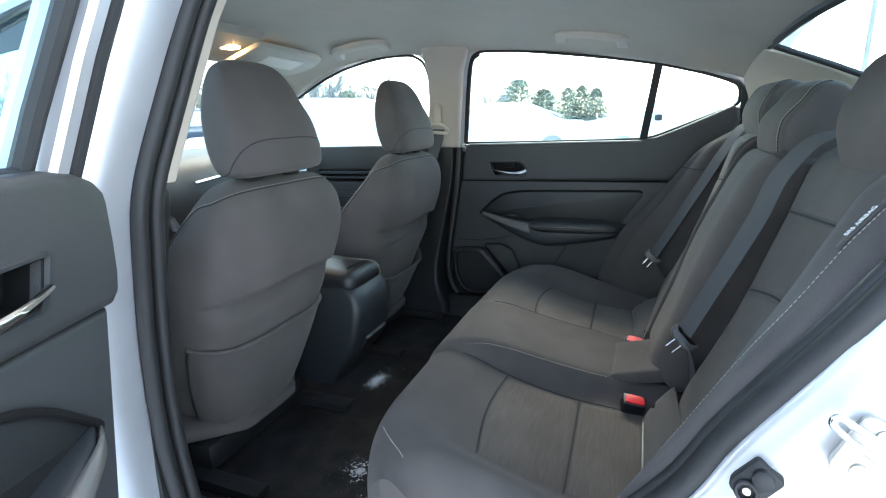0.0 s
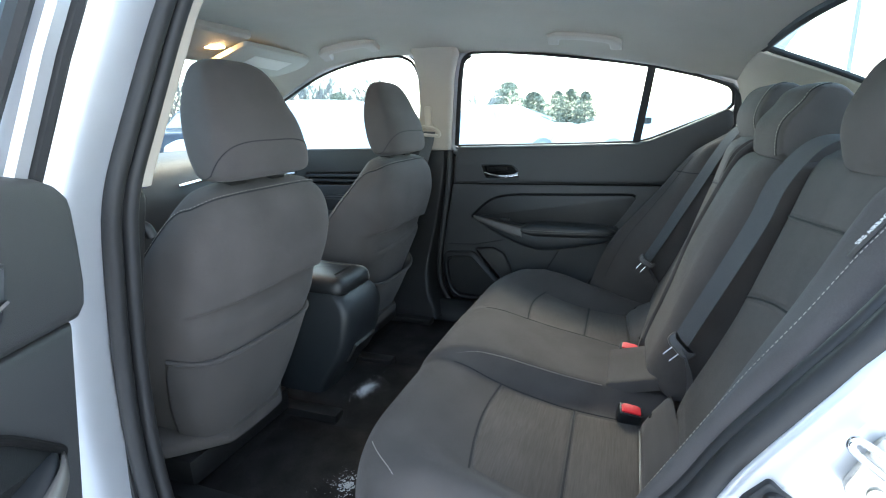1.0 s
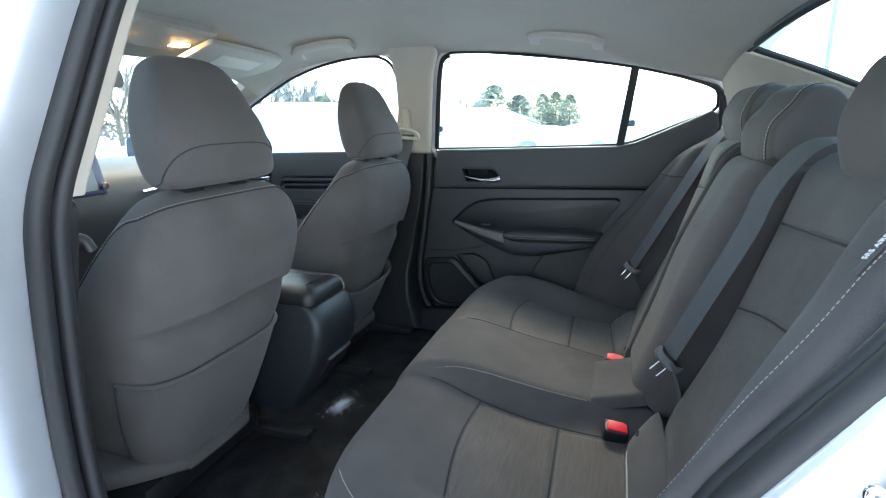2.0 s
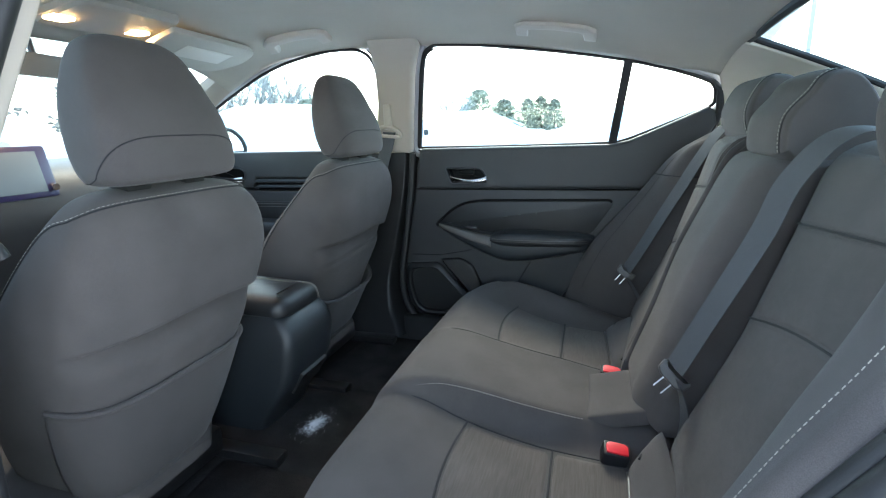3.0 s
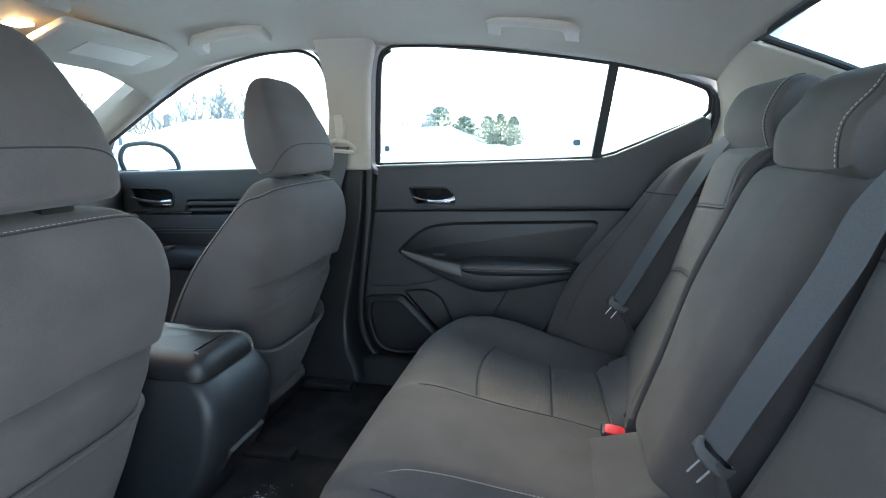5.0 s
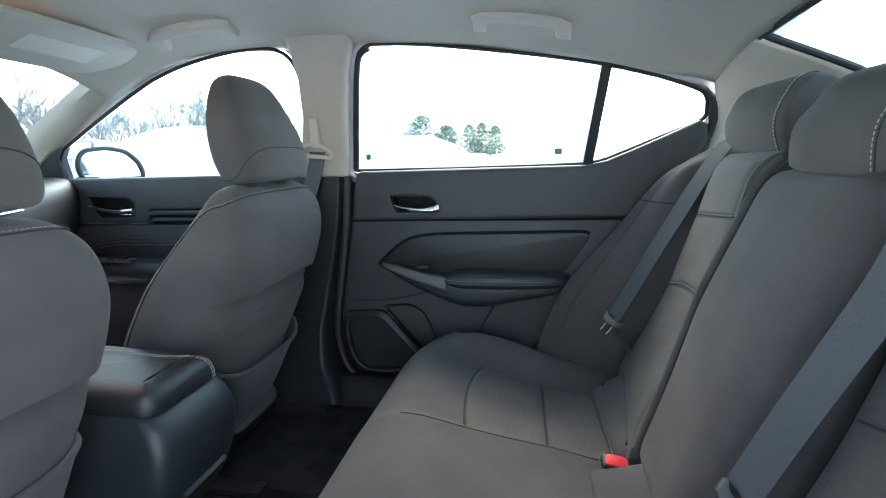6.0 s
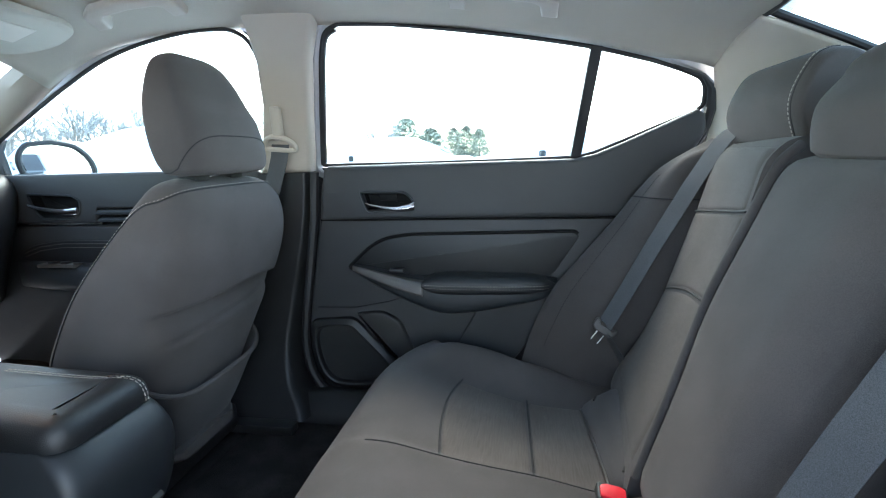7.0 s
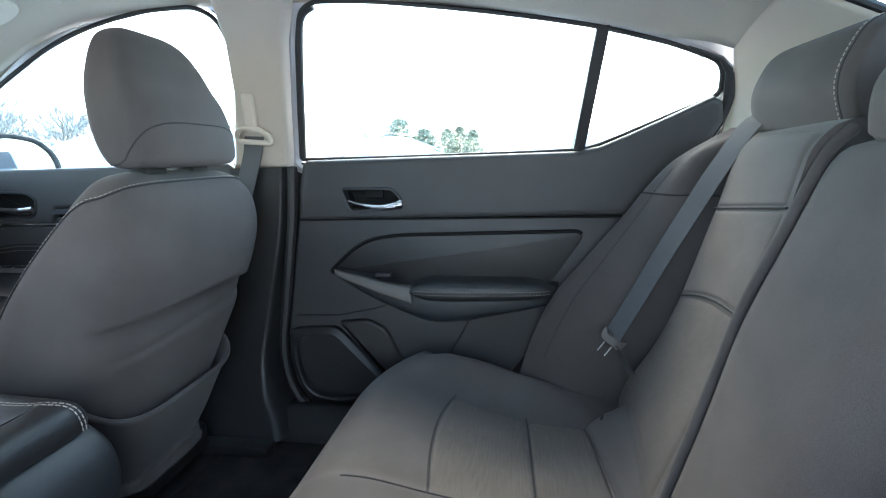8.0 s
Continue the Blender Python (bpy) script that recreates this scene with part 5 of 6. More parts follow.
tongue(centre_belt, (-0.154, -0.496, 0.634), (-0.172, -0.540, 0.592), (-0.188, -0.478, 0.566))
part("lower_webbing", ribbon([(-0.172, -0.522, 0.612), (-0.160, -0.540, 0.56), (-0.150, -0.548, 0.50), (-0.145, -0.545, 0.45)], 0.046, lambda t: (0.97, 0.2, 0.1)), BELT_CLOTH, centre_belt)

right_belt = thing("seat_belt", (0.50, -0.45, 0.44), "dark grey seat belt resting against the side bolster", "seat belt", "rear seat belts")
part("webbing", ribbon([(0.455, -0.745, 1.055), (0.468, -0.690, 1.048), (0.490, -0.645, 0.970), (0.510, -0.606, 0.886), (0.520, -0.563, 0.80), (0.526, -0.514, 0.70), (0.522, -0.468, 0.615)], 0.046, lambda t: (lerp(0.92, 0.84, step(0.1, 0.5, t)), lerp(0.30, 0.48, step(0.1, 0.5, t)), 0.16)), BELT_CLOTH, right_belt, "dark woven webbing")
tongue(right_belt, (0.526, -0.444, 0.626), (0.520, -0.490, 0.590), (0.512, -0.432, 0.560))
part("lower_webbing", ribbon([(0.520, -0.470, 0.60), (0.527, -0.500, 0.55), (0.535, -0.525, 0.49), (0.545, -0.525, 0.43)], 0.044, lambda t: (0.88, 0.36, 0.1)), BELT_CLOTH, right_belt)

# belt guide on the right pillar
front_belt = thing("seat_belt", (0.67, 0.37, 0.70), "front seat belt hanging from its pillar guide", "seat belt")
fb = lambda a, b, d: right_wall(a, b, d)
s = Shape()
s.slab(rounded([(0.388, 1.072), (0.358, 1.072), (0.348, 1.158), (0.376, 1.160)], 0.008), fb, 0.010, 0.028, 0.006, 3)
part("guide_cover", s, HANDLE_PLASTIC, front_belt, "pale plastic guide cover")
s = Shape()
s.tube([fb(a, b, 0.024) for a, b in rounded([(0.415, 1.052), (0.328, 1.043), (0.330, 1.062), (0.354, 1.078), (0.390, 1.084), (0.413, 1.074)], 0.010, 3)], 0.0068, 8, closed=True)
part("guide_loop", s, HANDLE_PLASTIC, front_belt, "pale plastic belt loop")
part("webbing", ribbon([fb(0.372, 1.062, 0.020), fb(0.388, 1.01, 0.028), fb(0.43, 0.89, 0.04), fb(0.50, 0.70, 0.05), fb(0.55, 0.50, 0.05)], 0.050, lambda t: (0.0, 1, 0.05)), BELT_CLOTH, front_belt, "dark woven webbing")

# ---------------------------------------------------------------- centre console
console = thing("centre_console", (0, 0.7, 0.28), "dark plastic centre console with padded armrest lid", "console")
s = Shape()
rw = table([0.28, 0.36, 0.46, 0.54, 0.59, 0.622], [0.104, 0.108, 0.112, 0.112, 0.106, 0.097])
ryy = table([0.27, 0.33, 0.38, 0.42, 0.46, 0.50, 0.55, 0.58, 0.605, 0.622], [0.462, 0.432, 0.398, 0.370, 0.352, 0.341, 0.334, 0.340, 0.356, 0.376])
rings = []
for i in range(41):
    z = lerp(0.27, 0.622, i / 40)
    w, y0 = rw(z), ryy(z)
    rings.append([(a, b, z) for a, b in rounded([(-w, y0 + 0.012), (-w * 0.6, y0), (w * 0.6, y0), (w, y0 + 0.012), (w, 1.15), (-w, 1.15)], [0.03, 0.04, 0.04, 0.03, 0.01, 0.01], 5)])
s.loft(rings)
part("body", s, PLASTIC, console, "dark grained plastic body", sharp=50)
s = Shape()
lid = rounded([(-0.098, 0.362), (0.094, 0.362), (0.096, 0.70), (-0.098, 0.70)], [0.045, 0.035, 0.03, 0.03], 7)
s.loft([[(a, b, z + 0.012 * step(0.36, 0.6, b)) for a, b in inset(lid, d)] for z, d in ((0.616, 0.008), (0.620, 0.002), (0.630, 0.0), (0.643, 0.002), (0.654, 0.007), (0.662, 0.016), (0.667, 0.028), (0.669, 0.045))])
lid_ob = part("armrest_lid", s, VINYL, console, "black padded vinyl lid")
s = Shape()
for o in (0.0, 0.006):
    s.dashes(smooth_line([(0.066 + o, 0.3615, 0.622), (0.065 + o, 0.3615, 0.637), (0.063 + o, 0.367, 0.654), (0.059 + o, 0.380, 0.6645), (0.050 + o, 0.402, 0.6700), (0.040 + o, 0.45, 0.6725), (0.030 + o, 0.60, 0.684)], 8), 0.0009, 0.006, 0.003)
part("stitching", s, THREAD, lid_ob, "pale double stitching")
s = Shape()
s.box((0.0, 0.372, 0.425), (0.125, 0.020, 0.072), 0.007, turn=pose(0, 0, 0, 32, 0, 0))
sock = part("socket_panel", s, PLASTIC_LOW, console, "black rear socket panel")
for x in (-0.03,):
    s = Shape()
    s.tube([(x + 0.007 * math.cos(a), 0.3585 - 0.006 * math.sin(a), 0.434 + 0.006 * math.sin(a)) for a in [2 * math.pi * k / 16 for k in range(16)]], 0.0005, 5, closed=True)
    part("port_ring", s, RED, sock, "small red-rimmed port")

# ---------------------------------------------------------------- dashboard
dash = thing("dashboard", (0, 1.4, 0.6), "dark dashboard with pale trim strip and touch screen", "dashboard")
s = Shape()
prof = smooth_line([(1.16, 0.60, 0), (1.13, 0.78, 0), (1.125, 0.88, 0), (1.16, 0.965, 0), (1.26, 1.000, 0), (1.45, 1.005, 0), (1.70, 0.99, 0)], 5)
s.grid(lambda u, v: (lerp(-0.70, 0.70, u), prof[round(v * (len(prof) - 1))].x + (0.26 if u > 0.5 else 0.04) * abs(2 * u - 1) ** 2.5 * (1 - v), prof[round(v * (len(prof) - 1))].y), 30, len(prof) - 1)
part("upper_pad", s, SOFT, dash, "dark soft dashboard pad", solid=0.01)
s = Shape()
s.grid(lambda u, v: (-0.37 + 0.20 * math.cos(math.pi * u), 1.16 + 0.26 * v, 0.975 + (0.085 - 0.03 * v) * math.sin(math.pi * u) ** 0.6), 24, 8)
part("instrument_hood", s, SOFT, dash, "dark hood over the instruments", solid=0.012)
s = Shape()
s.tube(smooth_line([(0.08, 1.116, 0.905), (0.25, 1.130, 0.918), (0.45, 1.195, 0.925), (0.67, 1.345, 0.930)], 8), 0.006, 8)
part("trim_strip", s, CHROME, dash, "satin metal strip")
s = Shape()
s.box((-0.157, 1.150, 0.985), (0.255, 0.025, 0.150), 0.012, turn=pose(0, 0, 0, -12, 0, 0))
scr = part("screen_housing", s, material("dark_violet_plastic", (0.020, 0.014, 0.070), 0.35, grain=0.05, stain=0.05), dash, "dark violet screen housing")
s = Shape()
s.box((-0.165, 1.1365, 0.987), (0.205, 0.002, 0.115), 0.0008, turn=pose(0, 0, 0, -12, 0, 0))
part("screen", s, glow_material("screen_glow", (0.06, 0.08, 0.10), 0.12), scr, "dim lit touch screen")
s = Shape()
s.tube([(-0.045, 1.138, 0.945), (-0.045, 1.116, 0.941)], 0.010, 16)
part("knob", s, CHROME, scr, "silver rotary knob")

# ---------------------------------------------------------------- roof fittings
def grab_handle(y0, y1, foot0, foot1, label):
    """A folded handle: a flat bar with a square leg at each end, lying against the roof's edge; foot0 and foot1 are (x, z) under its ends."""
    h = thing("grab_handle", (foot0[0], (y0 + y1) / 2, foot0[1]), label, "grab handle", "grab handles")
    out, inward = Vector((0.93, 0, -0.36)), Vector((-0.36, 0, -0.93))

    def at(a, b, d):
        k = (a - y0) / (y1 - y0)
        p = Vector((lerp(foot0[0], foot1[0], k), a, lerp(foot0[1], foot1[1], k)))
        return tuple(p + out * (b * 1.12 - 0.0694) + inward * (d + 0.007))
    w = y1 - y0
    u = [(y0, 0.062), (y0, 0.018), (y0 + 0.028, 0.002), (y0 + w * 0.5, -0.004), (y1 - 0.028, 0.002), (y1, 0.018), (y1, 0.062), (y1 - 0.034, 0.062), (y1 - 0.038, 0.034), (y1 - 0.050, 0.026), (y0 + w * 0.5, 0.022), (y0 + 0.050, 0.026), (y0 + 0.038, 0.034), (y0 + 0.034, 0.062)]
    s = Shape()
    s.slab(u, at, -0.004, 0.016, 0.006, 3)
    part("grip", s, HANDLE_PLASTIC, h, "pale beige plastic grip")
    for y in (y0 + 0.017, y1 - 0.017):
        s = Shape()
        s.box(at(y, 0.048, -0.010), (0.030, 0.030, 0.030), 0.006, turn=pose(0, 0, 0, 0, 21, 0))
        part("mount", s, HANDLE_PLASTIC, h, "pale plastic mount")
    return h


grab_handle(-0.350, -0.119, (0.530, 1.319), (0.530, 1.355), "beige folding grab handle over the rear window")
grab_handle(0.490, 0.725, (0.500, 1.378), (0.500, 1.356), "beige folding grab handle over the front window")

visor = thing("sun_visor", (0.36, 0.87, 1.37), "pale beige folded sun visor with label", "sun visor")
s = Shape()
vp = rounded([(0.145, 0.80), (0.515, 0.80), (0.540, 0.89), (0.49, 0.985), (0.145, 0.985)], [0.02, 0.05, 0.04, 0.05, 0.02], 6)
vz = lambda a, b: 1.366 - 0.30 * (b - 0.80) - 0.03 * (a - 0.145)
s.loft([[(a, b, vz(a, b) + dz) for a, b in inset(vp, d)] for dz, d in ((0.014, 0.006), (0.010, 0.0), (-0.004, 0.0), (-0.009, 0.006))])
vis = part("panel", s, LINER, visor, "pale cloth-covered visor panel")
s = Shape()
q = [(0.24, 0.845), (0.44, 0.845), (0.44, 0.915), (0.24, 0.915)]
s.loft([[(a, b, vz(a, b) - 0.0092) for a, b in q], [(a, b, vz(a, b) - 0.0104) for a, b in q]])
part("warning_label", s, BEIGE_LIGHT, vis, "pale printed warning label")

over = thing("overhead_console", (0, 0.86, 1.39), "beige overhead console with lit map lamps", "overhead console")
s = Shape()
op = rounded([(-0.145, 0.76), (0.145, 0.76), (0.135, 0.96), (-0.135, 0.96)], 0.03, 5)
oz = lambda a, b: roof_z(b) - 0.012
s.loft([[(a, b, oz(a, b) + dz) for a, b in inset(op, d)] for dz, d in ((0.02, 0.0), (-0.008, 0.0), (-0.016, 0.008))])
ob = part("housing", s, BEIGE, over, "beige plastic housing")
LAMP = glow_material("lamp_glow", (1.0, 0.62, 0.28), 12.0)
for x in (-0.108, 0.108):
    s = Shape()
    s.box((x, 0.895, oz(x, 0.895) - 0.016), (0.050, 0.045, 0.012), 0.005)
    part("lamp_lens", s, LAMP, over, "warm lit map lamp lens")

inside_mirror = thing("inside_mirror", (-0.02, 1.13, 1.30), "black inside rear-view mirror under the windscreen", "mirror")
s = Shape()
s.slab(rounded([(-0.12, 1.244), (0.12, 1.244), (0.125, 1.28), (0.11, 1.305), (-0.11, 1.305), (-0.125, 1.28)], 0.02), lambda a, b, d: (a - 0.025, 1.11 + 0.2 * a + d, b), 0.0, 0.03, 0.01, 3)
part("shell", s, VINYL, inside_mirror, "black mirror shell")
s = Shape()
s.tube([(-0.02, 1.13, 1.29), (-0.02, 1.14, 1.345)], 0.009, 8)
part("stalk", s, VINYL, inside_mirror, "black mirror stalk")

# ---------------------------------------------------------------- striker, stop and mats
def jamb_frame(centre, along):
    """A plane on the rear jamb: first axis along, third axis out of the metal."""
    n = Vector((-0.95, 0.22, 0.22)).normalized()
    e1 = Vector(along)
    e1 = (e1 - n * e1.dot(n)).normalized()
    e2 = n.cross(e1)
    c = Vector(centre)
    return lambda a, b, d: c + e1 * a + e2 * b + n * d


striker = thing("door_striker", (-0.735, -0.637, 0.74), "zinc door striker bolted to the jamb", "door striker")
sat = jamb_frame((-0.742, -0.634, 0.764), (0, -0.38, 0.92))
s = Shape()
s.slab(rounded([(-0.036, -0.014), (0.036, -0.014), (0.036, 0.020), (-0.036, 0.020)], 0.013), sat, -0.010, 0.003, 0.0015)
part("plate", s, STEEL, striker, "zinc-plated base plate")
s = Shape()
s.tube(smooth_line([(-0.742, -0.650, 0.752), (-0.757, -0.620, 0.778), (-0.768, -0.597, 0.800), (-0.770, -0.592, 0.808), (-0.768, -0.598, 0.812), (-0.757, -0.626, 0.792), (-0.744, -0.656, 0.774)], 6), 0.0038, 10)
part("loop", s, CHROME, striker, "steel latch loop")
for a in (-0.021, 0.022):
    s = Shape()
    s.tube([sat(a, -0.004, 0.002), sat(a, -0.004, 0.006), sat(a, -0.004, 0.007)], 0.0085, 14)
    part("screw", s, STEEL, striker, "zinc screw")
stop = thing("rubber_bump_stop", (-0.745, -0.547, 0.70), "black rubber door stop and grommet on the jamb", "door stop")
sat2 = jamb_frame((-0.738, -0.545, 0.702), (0, -0.60, 0.80))
s = Shape()
s.slab(rounded([(-0.024, -0.017), (0.024, -0.017), (0.024, 0.017), (-0.024, 0.017)], [0.016, 0.006, 0.006, 0.012]), sat2, -0.012, 0.005, 0.003)
part("plate", s, RUBBER, stop, "black plastic plate")
s = Shape()
s.tube([sat2(0.012, 0.0, 0.003), sat2(0.012, 0.0, 0.016), sat2(0.012, 0, 0.0175)], lambda t: 0.0105 if t < 0.9 else 0.008, 18)
part("bumper", s, RUBBER, stop, "rubber bumper")
s = Shape()
ring = lambda r, d: [sat2(-0.011 + r * math.cos(2 * math.pi * k / 20), r * math.sin(2 * math.pi * k / 20), d) for k in range(20)]
s.loft([ring(0.0125, 0.003), ring(0.0125, 0.010), ring(0.011, 0.0115), ring(0.0085, 0.0115), ring(0.008, 0.004)])
part("grommet", s, RUBBER, stop, "rubber grommet")
s = Shape()
s.tube([sat2(-0.011, 0, 0.003), sat2(-0.011, 0, 0.0095)], 0.0042, 12)
part("pin", s, BEIGE_LIGHT, stop, "pale plunger tip")


def floor_mat(side):
    s = Shape()
    poly = rounded([(side * 0.14, 0.10), (side * 0.60, 0.10), (side * 0.62, 0.48), (side * 0.16, 0.52)], 0.04, 5)
    s.loft([[(a, b, z) for a, b in inset(poly, d)] for z, d in ((0.250, 0), (0.264, 0), (0.268, 0.006))])
    return piece("floor_mat", s, MAT_CLOTH, "black carpet floor mat dusted with snow", "floor mat", group="rear floor mats")


floor_mat(-1)
floor_mat(1)


def snow_patch(cx, cy, z, rx, ry, n, seed):
    r = random.Random(seed)
    s = Shape()
    for _ in range(n):
        a, d = r.uniform(0, 2 * math.pi), abs(r.gauss(0, 0.55))
        x, y = cx + rx * d * math.cos(a), cy + ry * d * math.sin(a)
        q = r.uniform(0.0008, 0.0028) * max(0.35, 1.3 - d)
        t = r.uniform(0, 3)
        top = [(x + q * math.cos(t + k * 1.257), y + q * math.sin(t + k * 1.257), z) for k in range(5)]
        s.add(top + [(x, y, z + q * 0.6)], [(k, (k + 1) % 5, 5) for k in range(5)])
    return piece("snow_patch", s, SLUSH, "thin scatter of tracked-in snow on the carpet", "snow", kind="stuff")


snow_patch(-0.045, 0.335, 0.3005, 0.078, 0.046, 650, 3)
snow_patch(-0.40, 0.19, 0.2682, 0.060, 0.06, 330, 4)
snow_patch(-0.50, 0.12, 0.2682, 0.06, 0.05, 160, 5)


# ---------------------------------------------------------------- outside
CAR_WHITE = material("snowy_white_paint", (0.76, 0.77, 0.78), 0.5, grain=0.05, stain=0.08, stain_scale=2, coat=0.3)
CAR_DARK = material("dark_blue_paint", (0.03, 0.05, 0.08), 0.35, grain=0.05, stain=0.2, stain_scale=2, coat=0.4)
CAR_GLASS = material("frosted_car_glass", (0.60, 0.64, 0.65), 0.5, grain=0.12, scale=30, stain=0.25, stain_scale=1.5)
TYRE = material("snow_packed_tyre", (0.33, 0.33, 0.34), 0.8, grain=0.2)
# bark, needles and twigs are lightened: the distant haze is in their colours
BARK = material("bark", (0.20, 0.17, 0.145), 0.95, grain=0.35, scale=30, bump=0.8, stain=0.3)
NEEDLES = material("hazed_needles", (0.30, 0.30, 0.23), 0.9, grain=0.4, scale=6, stain=0.4, stain_scale=1.0)
TWIG = material("hazed_twigs", (0.25, 0.235, 0.22), 0.95, grain=0.3, scale=4, stain=0.3)
FAR_WALL = material("far_wall", (0.34, 0.32, 0.31), 0.9, grain=0.1, scale=2, stain=0.15, stain_scale=0.3)
BANNER = material("blue_banner", (0.05, 0.18, 0.33), 0.7, grain=0.1, stain=0.2)


def parked_car(x, y, yaw, paint, tall, label, group="parked cars"):
    car = thing("parked_car", (x, y, 0), label, "car", group)
    car.rotation_euler = (0, 0, radians(yaw))
    base = Vector((x, y, 0))
    L, W = 4.7, 1.82
    H = 1.80 if tall else 1.45
    top = [(-2.35, 0.55), (-2.25, 0.95 if not tall else 1.12), (-1.7, 1.02 if not tall else 1.70), (-0.9, H - 0.02), (0.1, H), (0.55, H - 0.08), (1.25, 1.02 if not tall else 1.15), (2.15, 0.85 if not tall else 1.02), (2.35, 0.55)]
    belt = 0.93 if not tall else 1.08
    s = Shape()
    line = smooth_line([(a, b, 0) for a, b in top], 5)
    rings = []
    for p in line:
        hi = p.y
        w = W / 2
        up = max(0.0, hi - belt)
        pts = [(-w * 0.95, 0.28), (-w, 0.5), (-w, min(hi, belt)), (-(w - 0.42 * up), hi - 0.03 * (up > 0)), (-(w - 0.42 * up) * 0.85, hi), ((w - 0.42 * up) * 0.85, hi), (w - 0.42 * up, hi - 0.03 * (up > 0)), (w, min(hi, belt)), (w, 0.5), (w * 0.95, 0.28)]
        rings.append([base + Vector((p.x, a, b)) for a, b in pts])
    s.loft(rings)
    body = part("body", s, paint, car, "snow-dusted painted body", sharp=35)
    for k in (-1, 1):
        for x0, x1 in ((-1.25, -0.25), (-0.18, 0.85)):
            s = Shape()
            w = W / 2
            z0, z1 = belt + 0.03, H - 0.13
            lean = 0.42 * (z1 - belt)
            q = [(x0 - 0.1, z0), (x1 + 0.12 if x1 > 0.5 else x1, z0), (x1 - 0.40 if x1 > 0.5 else x1, z1), (x0 + (0.10 if x0 < -1 else 0), z1)]
            s.loft([[base + Vector((a, k * (w - 0.42 * (b - belt) + d), b)) for a, b in q] for d in (-0.03, 0.006)])
            part("side_window", s, CAR_GLASS, body)
        for wx in (-1.42, 1.40):
            s = Shape()
            ring = lambda r, d: [base + Vector((wx + r * math.cos(2 * math.pi * j / 24), k * d, 0.33 + r * math.sin(2 * math.pi * j / 24))) for j in range(24)]
            s.loft([ring(0.30, 0.70), ring(0.33, 0.72), ring(0.33, 0.90), ring(0.30, 0.925), ring(0.21, 0.925), ring(0.20, 0.90)])
            wheel = part("wheel", s, TYRE, car, "snow-packed tyre")
        s = Shape()
        s.box(base + Vector((0.72, k * (W / 2 + 0.10), belt + 0.06)), (0.10, 0.18, 0.13), 0.03)
        part("mirror", s, RUBBER, car, "black door mirror")
    for xa, xb, za, zb in ((0.60, 1.18, H - 0.12, belt + 0.10), (-1.05, -1.68, H - 0.10, belt + 0.16)):
        s = Shape()
        wa, wb = W / 2 - 0.42 * (za - belt) - 0.10, W / 2 - 0.14
        off = 0.03
        s.loft([[base + Vector((xa, -wa, za + o)), base + Vector((xa, wa, za + o)), base + Vector((xb, wb, zb + o)), base + Vector((xb, -wb, zb + o))] for o in (-0.02, off)])
        part("screen_glass", s, CAR_GLASS, body)
    return car


parked_car(5.7, 3.9, -62, CAR_WHITE, False, "white saloon car with frosted windows in the snow")
parked_car(11.6, 3.3, 112, CAR_WHITE, False, "white saloon car under a coat of snow")
parked_car(11.6, -1.0, 112, CAR_WHITE, False, "white car buried in bright snow")
parked_car(13.2, 14.4, 205, CAR_DARK, True, "dark blue off-road car on the snow")
parked_car(16.0, 15.2, 205, CAR_WHITE, True, "white van in the far row")
parked_car(19.0, 15.8, 205, CAR_DARK, True, "dark blue off-road car in the far row")
parked_car(22.0, 16.6, 205, CAR_WHITE, True, "white pickup in the far row")
parked_car(9.4, 16.2, 260, CAR_WHITE, True, "white pickup ahead of the windscreen")
parked_car(6.6, 16.6, 260, CAR_DARK, True, "dark car ahead of the windscreen")
parked_car(3.4, 11.0, 240, CAR_WHITE, True, "white van beyond the open door")
parked_car(-2.6, 15.5, 240, CAR_WHITE, False, "white car in the row ahead")


def conifer(x, y, h, r, seed):
    t = thing("conifer", (x, y, 0), "dark green conifer beyond the car park", "tree", "far conifers")
    q = random.Random(seed)
    s = Shape()
    s.tube([(x, y, 0), (x + 0.1, y, h * 0.3), (x, y, h * 0.6)], lambda t: lerp(0.2, 0.06, t), 8)
    part("trunk", s, BARK, t)
    s = Shape()
    for _ in range(3200):
        k = q.random() ** 1.1
        z = lerp(0.02, 1.0, k) * h
        rad = r * (1 - k) ** 0.5 * q.uniform(0.3, 1.1) * (1 + 0.12 * math.sin(k * 40 + seed)) + 0.08
        a = q.uniform(0, 2 * math.pi)
        c = Vector((x + rad * math.cos(a), y + rad * math.sin(a), z))
        d = q.uniform(0.14, 0.34)
        pts = [c + Vector((q.uniform(-d, d), q.uniform(-d, d), q.uniform(-d * 0.6, d * 0.5))) for _ in range(4)]
        s.add(pts, [(0, 1, 2), (0, 2, 3)])
    part("crown", s, NEEDLES, t, "uneven dark green crown", sharp=10)
    return t


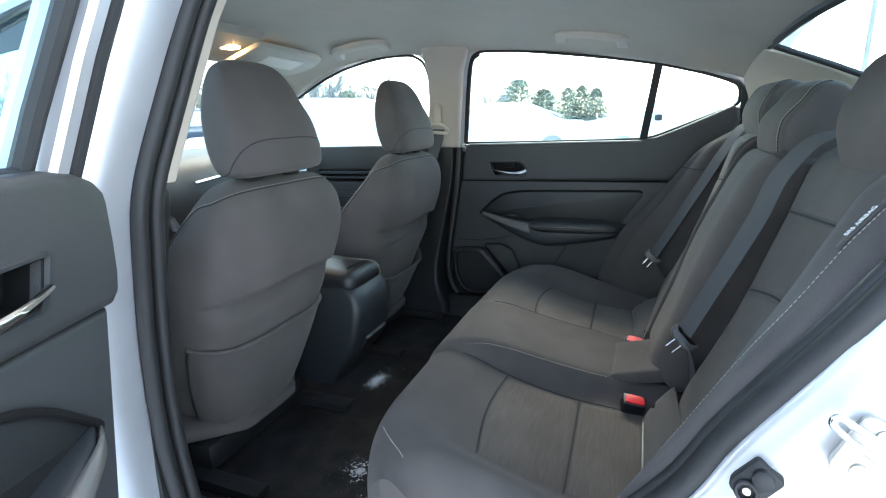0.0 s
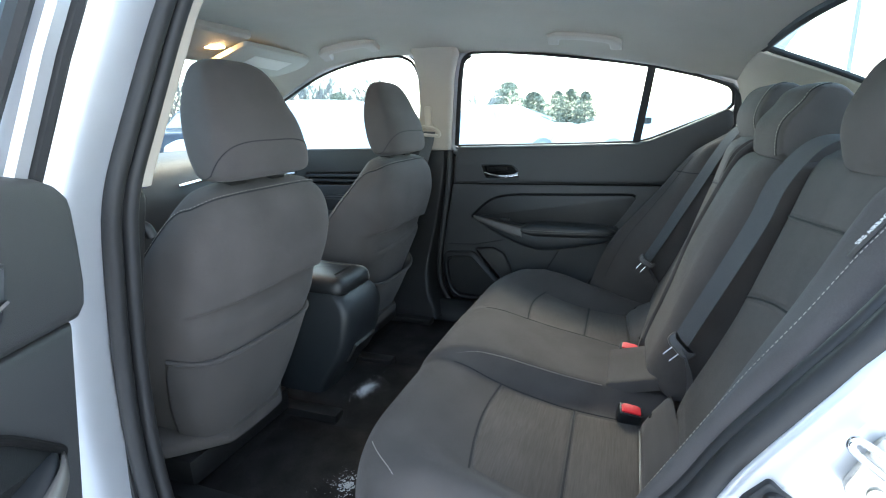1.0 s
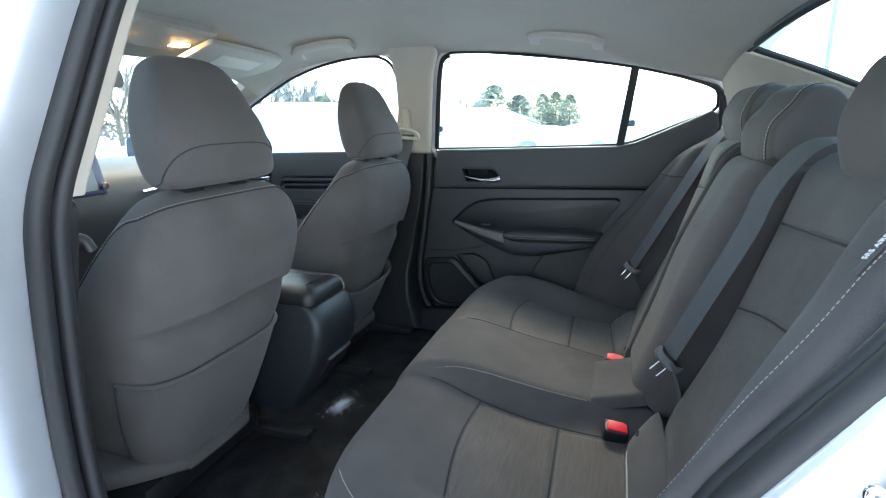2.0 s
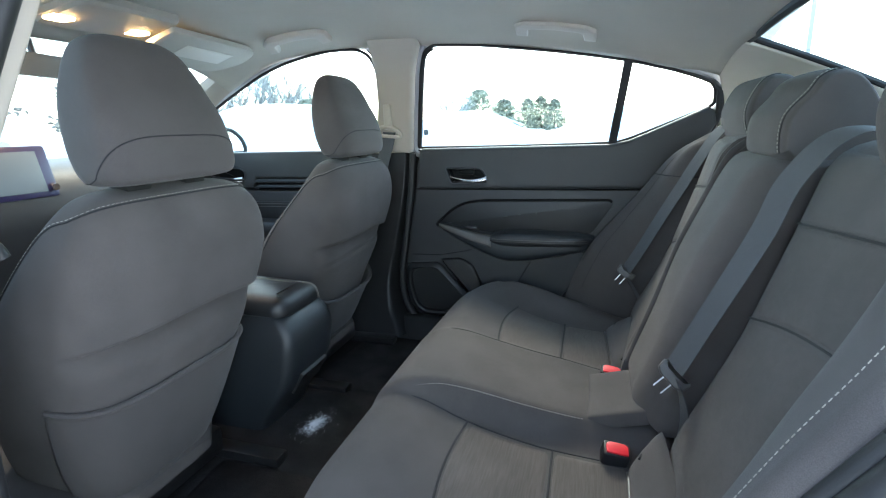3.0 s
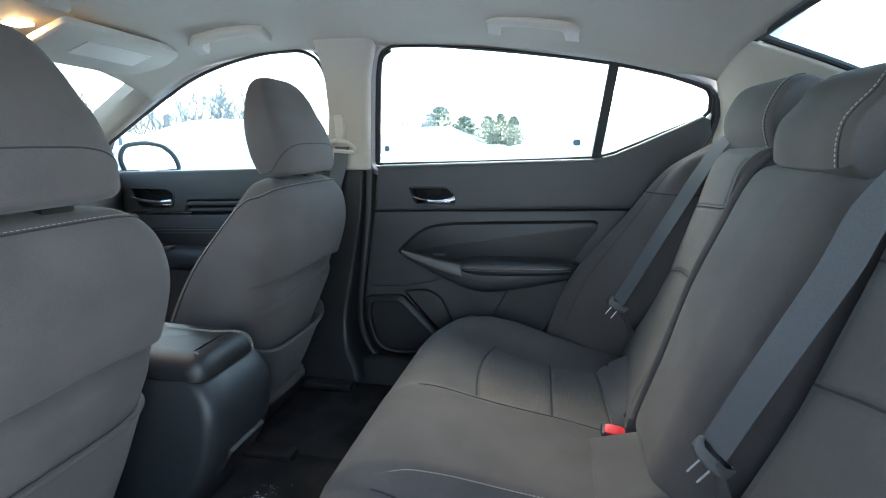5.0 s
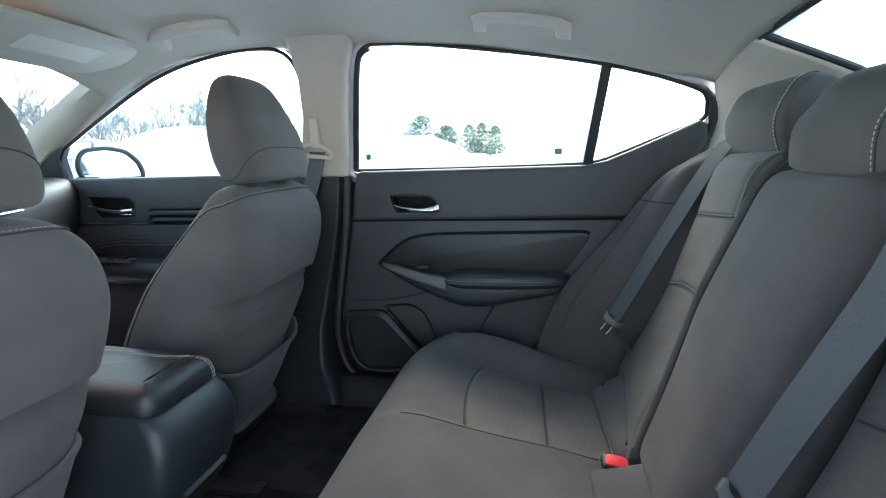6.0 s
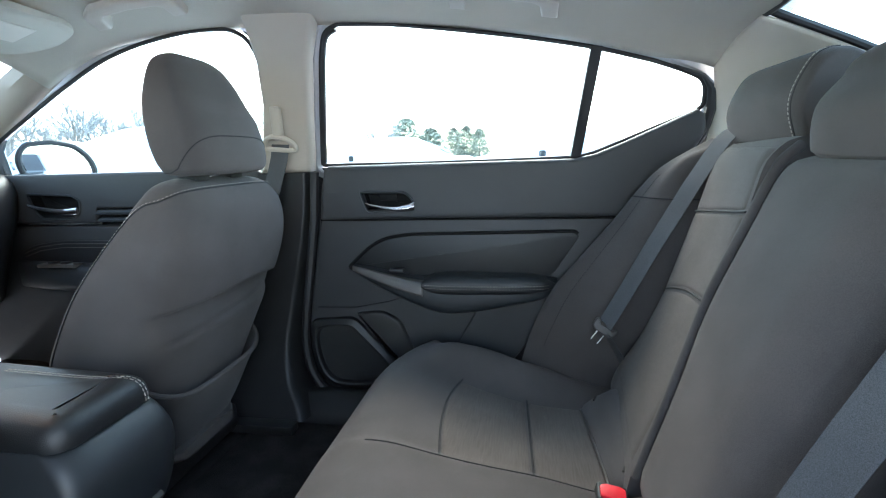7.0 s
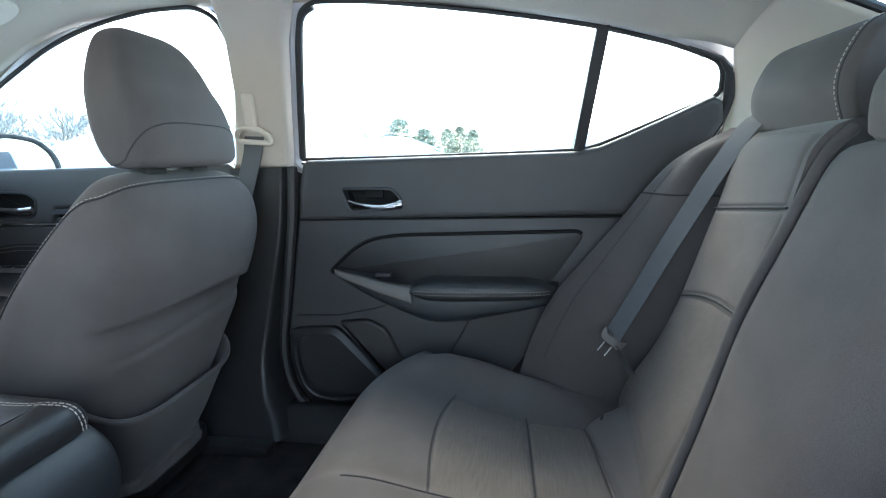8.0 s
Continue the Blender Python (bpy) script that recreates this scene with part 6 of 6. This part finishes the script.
def bare_tree(x, y, h, seed):
    t = thing("bare_tree", (x, y, 0), "leafless hazy tree beyond the car park", "tree", "far bare trees")
    q = random.Random(seed)
    s, tw = Shape(), Shape()

    def grow(p, d, length, r, level):
        e = p + d * length
        (s if level < 2 else tw).tube([p, p.lerp(e, 0.5) + Vector((q.uniform(-1, 1), q.uniform(-1, 1), 0)) * length * 0.06, e], r, 5)
        if level == 4:
            return
        for _ in range(q.choice((3, 4)) if level else 5):
            n = (d + Vector((q.uniform(-1, 1), q.uniform(-1, 1), q.uniform(-0.25, 0.7))) * 0.75).normalized()
            grow(p.lerp(e, q.uniform(0.55, 1.0)), n, length * q.uniform(0.55, 0.8), r * 0.55, level + 1)
    grow(Vector((x, y, 0)), Vector((0, 0, 1)), h * 0.32, h * 0.02, 0)
    part("trunk", s, BARK, t, "bare trunk and limbs")
    part("crown", tw, TWIG, t, "fine leafless twigs")
    return t


conifer(62, 14.2, 5.6, 3.4, 1)
conifer(64, 11.4, 4.4, 2.6, 2)
conifer(66, 16.8, 4.0, 2.6, 8)
conifer(95, 12.6, 6.0, 2.6, 3)
conifer(97, 10.4, 6.4, 2.6, 4)
conifer(94, 7.6, 5.6, 2.6, 5)
conifer(48, 30.0, 4.6, 1.6, 6)
conifer(56, 31.0, 3.6, 1.8, 7)
WOODS = random.Random(31)
bare_tree(38.5, 11.0, 5.6, 19)
for i in range(26):
    bearing, far = radians(28 + 0.95 * i + WOODS.uniform(-0.6, 0.6)), WOODS.uniform(58, 92)
    bare_tree(far * math.cos(bearing) - 0.9, far * math.sin(bearing) - 0.3, WOODS.uniform(8.0, 12.5), 20 + i)
for i, (x, y, h) in enumerate(((30, 58, 8), (24, 62, 8), (36, 60, 9))):
    bare_tree(x, y, h, 50 + i)


def far_hedge():
    q = random.Random(9)
    s = Shape()
    for _ in range(9000):
        a = radians(q.uniform(27, 125))
        d = q.uniform(115, 150)
        hgt = 5.0 + 2.0 * math.sin(a * 9) + 1.5 * math.sin(a * 23 + 1)
        c = Vector((d * math.cos(a), d * math.sin(a), abs(q.gauss(0, 0.5)) * max(0.8, hgt)))
        w = q.uniform(0.4, 1.1)
        pts = [c + Vector((q.uniform(-w, w), q.uniform(-w, w), q.uniform(-w, w) * 0.7)) for _ in range(4)]
        s.add(pts, [(0, 1, 2), (0, 2, 3)])
    return piece("far_woods", s, TWIG, "hazy line of bare woods along the horizon", "woods", kind="stuff", sharp=10)


far_hedge()


def light_pole(x, y, h):
    p = thing("light_pole", (x, y, 0), "tall car park light pole with a blue banner", "light pole")
    s = Shape()
    s.tube([(x, y, 0), (x, y, h)], 0.09, 10)
    part("pole", s, FAR_WALL, p, "grey steel pole")
    s = Shape()
    s.box((x, y, h), (0.9, 0.35, 0.15), 0.03)
    part("lamp_head", s, FAR_WALL, p, "flat lamp head")
    s = Shape()
    s.box((x + 0.0, y - 0.5, h * 0.72), (0.03, 0.65, 1.5), 0.008)
    part("banner", s, BANNER, p, "blue cloth banner")
    return p


light_pole(24.0, -8.4, 9.0)

# the right door mirror
mirror = thing("door_mirror", (0.93, 1.38, 1.0), "silver door mirror outside the front window", "door mirror")
s = Shape()
oval = rounded([(1.24, 0.985), (1.26, 1.045), (1.32, 1.090), (1.42, 1.105), (1.53, 1.095), (1.565, 1.05), (1.545, 0.985)], 0.03, 4)


def mirror_at(a, b, d):
    """The mirror faces back and inward."""
    o = Vector((0.90, 1.33, 0.0))
    right = Vector((0.929, -0.37, 0)).normalized()
    ahead = Vector((0.37, 0.929, 0)).normalized()
    p = o + right * (1.40 - a) * 0.72 + ahead * d
    return (p.x, p.y, b)


s.loft([[mirror_at(a, b, d) for a, b in inset(oval, k)] for d, k in ((0.0, 0.0), (0.03, -0.004), (0.07, 0.012), (0.095, 0.035))])
part("shell", s, SILVER, mirror, "silver mirror shell")
s = Shape()
s.tube([mirror_at(a, b, -0.002) for a, b in oval], 0.009, 8, closed=True)
part("rim", s, RUBBER, mirror, "black rim")
s = Shape()
s.slab(inset(oval, 0.008), mirror_at, 0.002, -0.001)
GLASS_MIRROR = material("mirror_silver", (0.85, 0.86, 0.87), 0.02, metal=1.0)
part("mirror_glass", s, GLASS_MIRROR, mirror, "mirror glass")
s = Shape()
s.box((0.82, 1.375, 0.985), (0.14, 0.06, 0.03), 0.01)
part("foot", s, RUBBER, mirror, "black mirror foot")
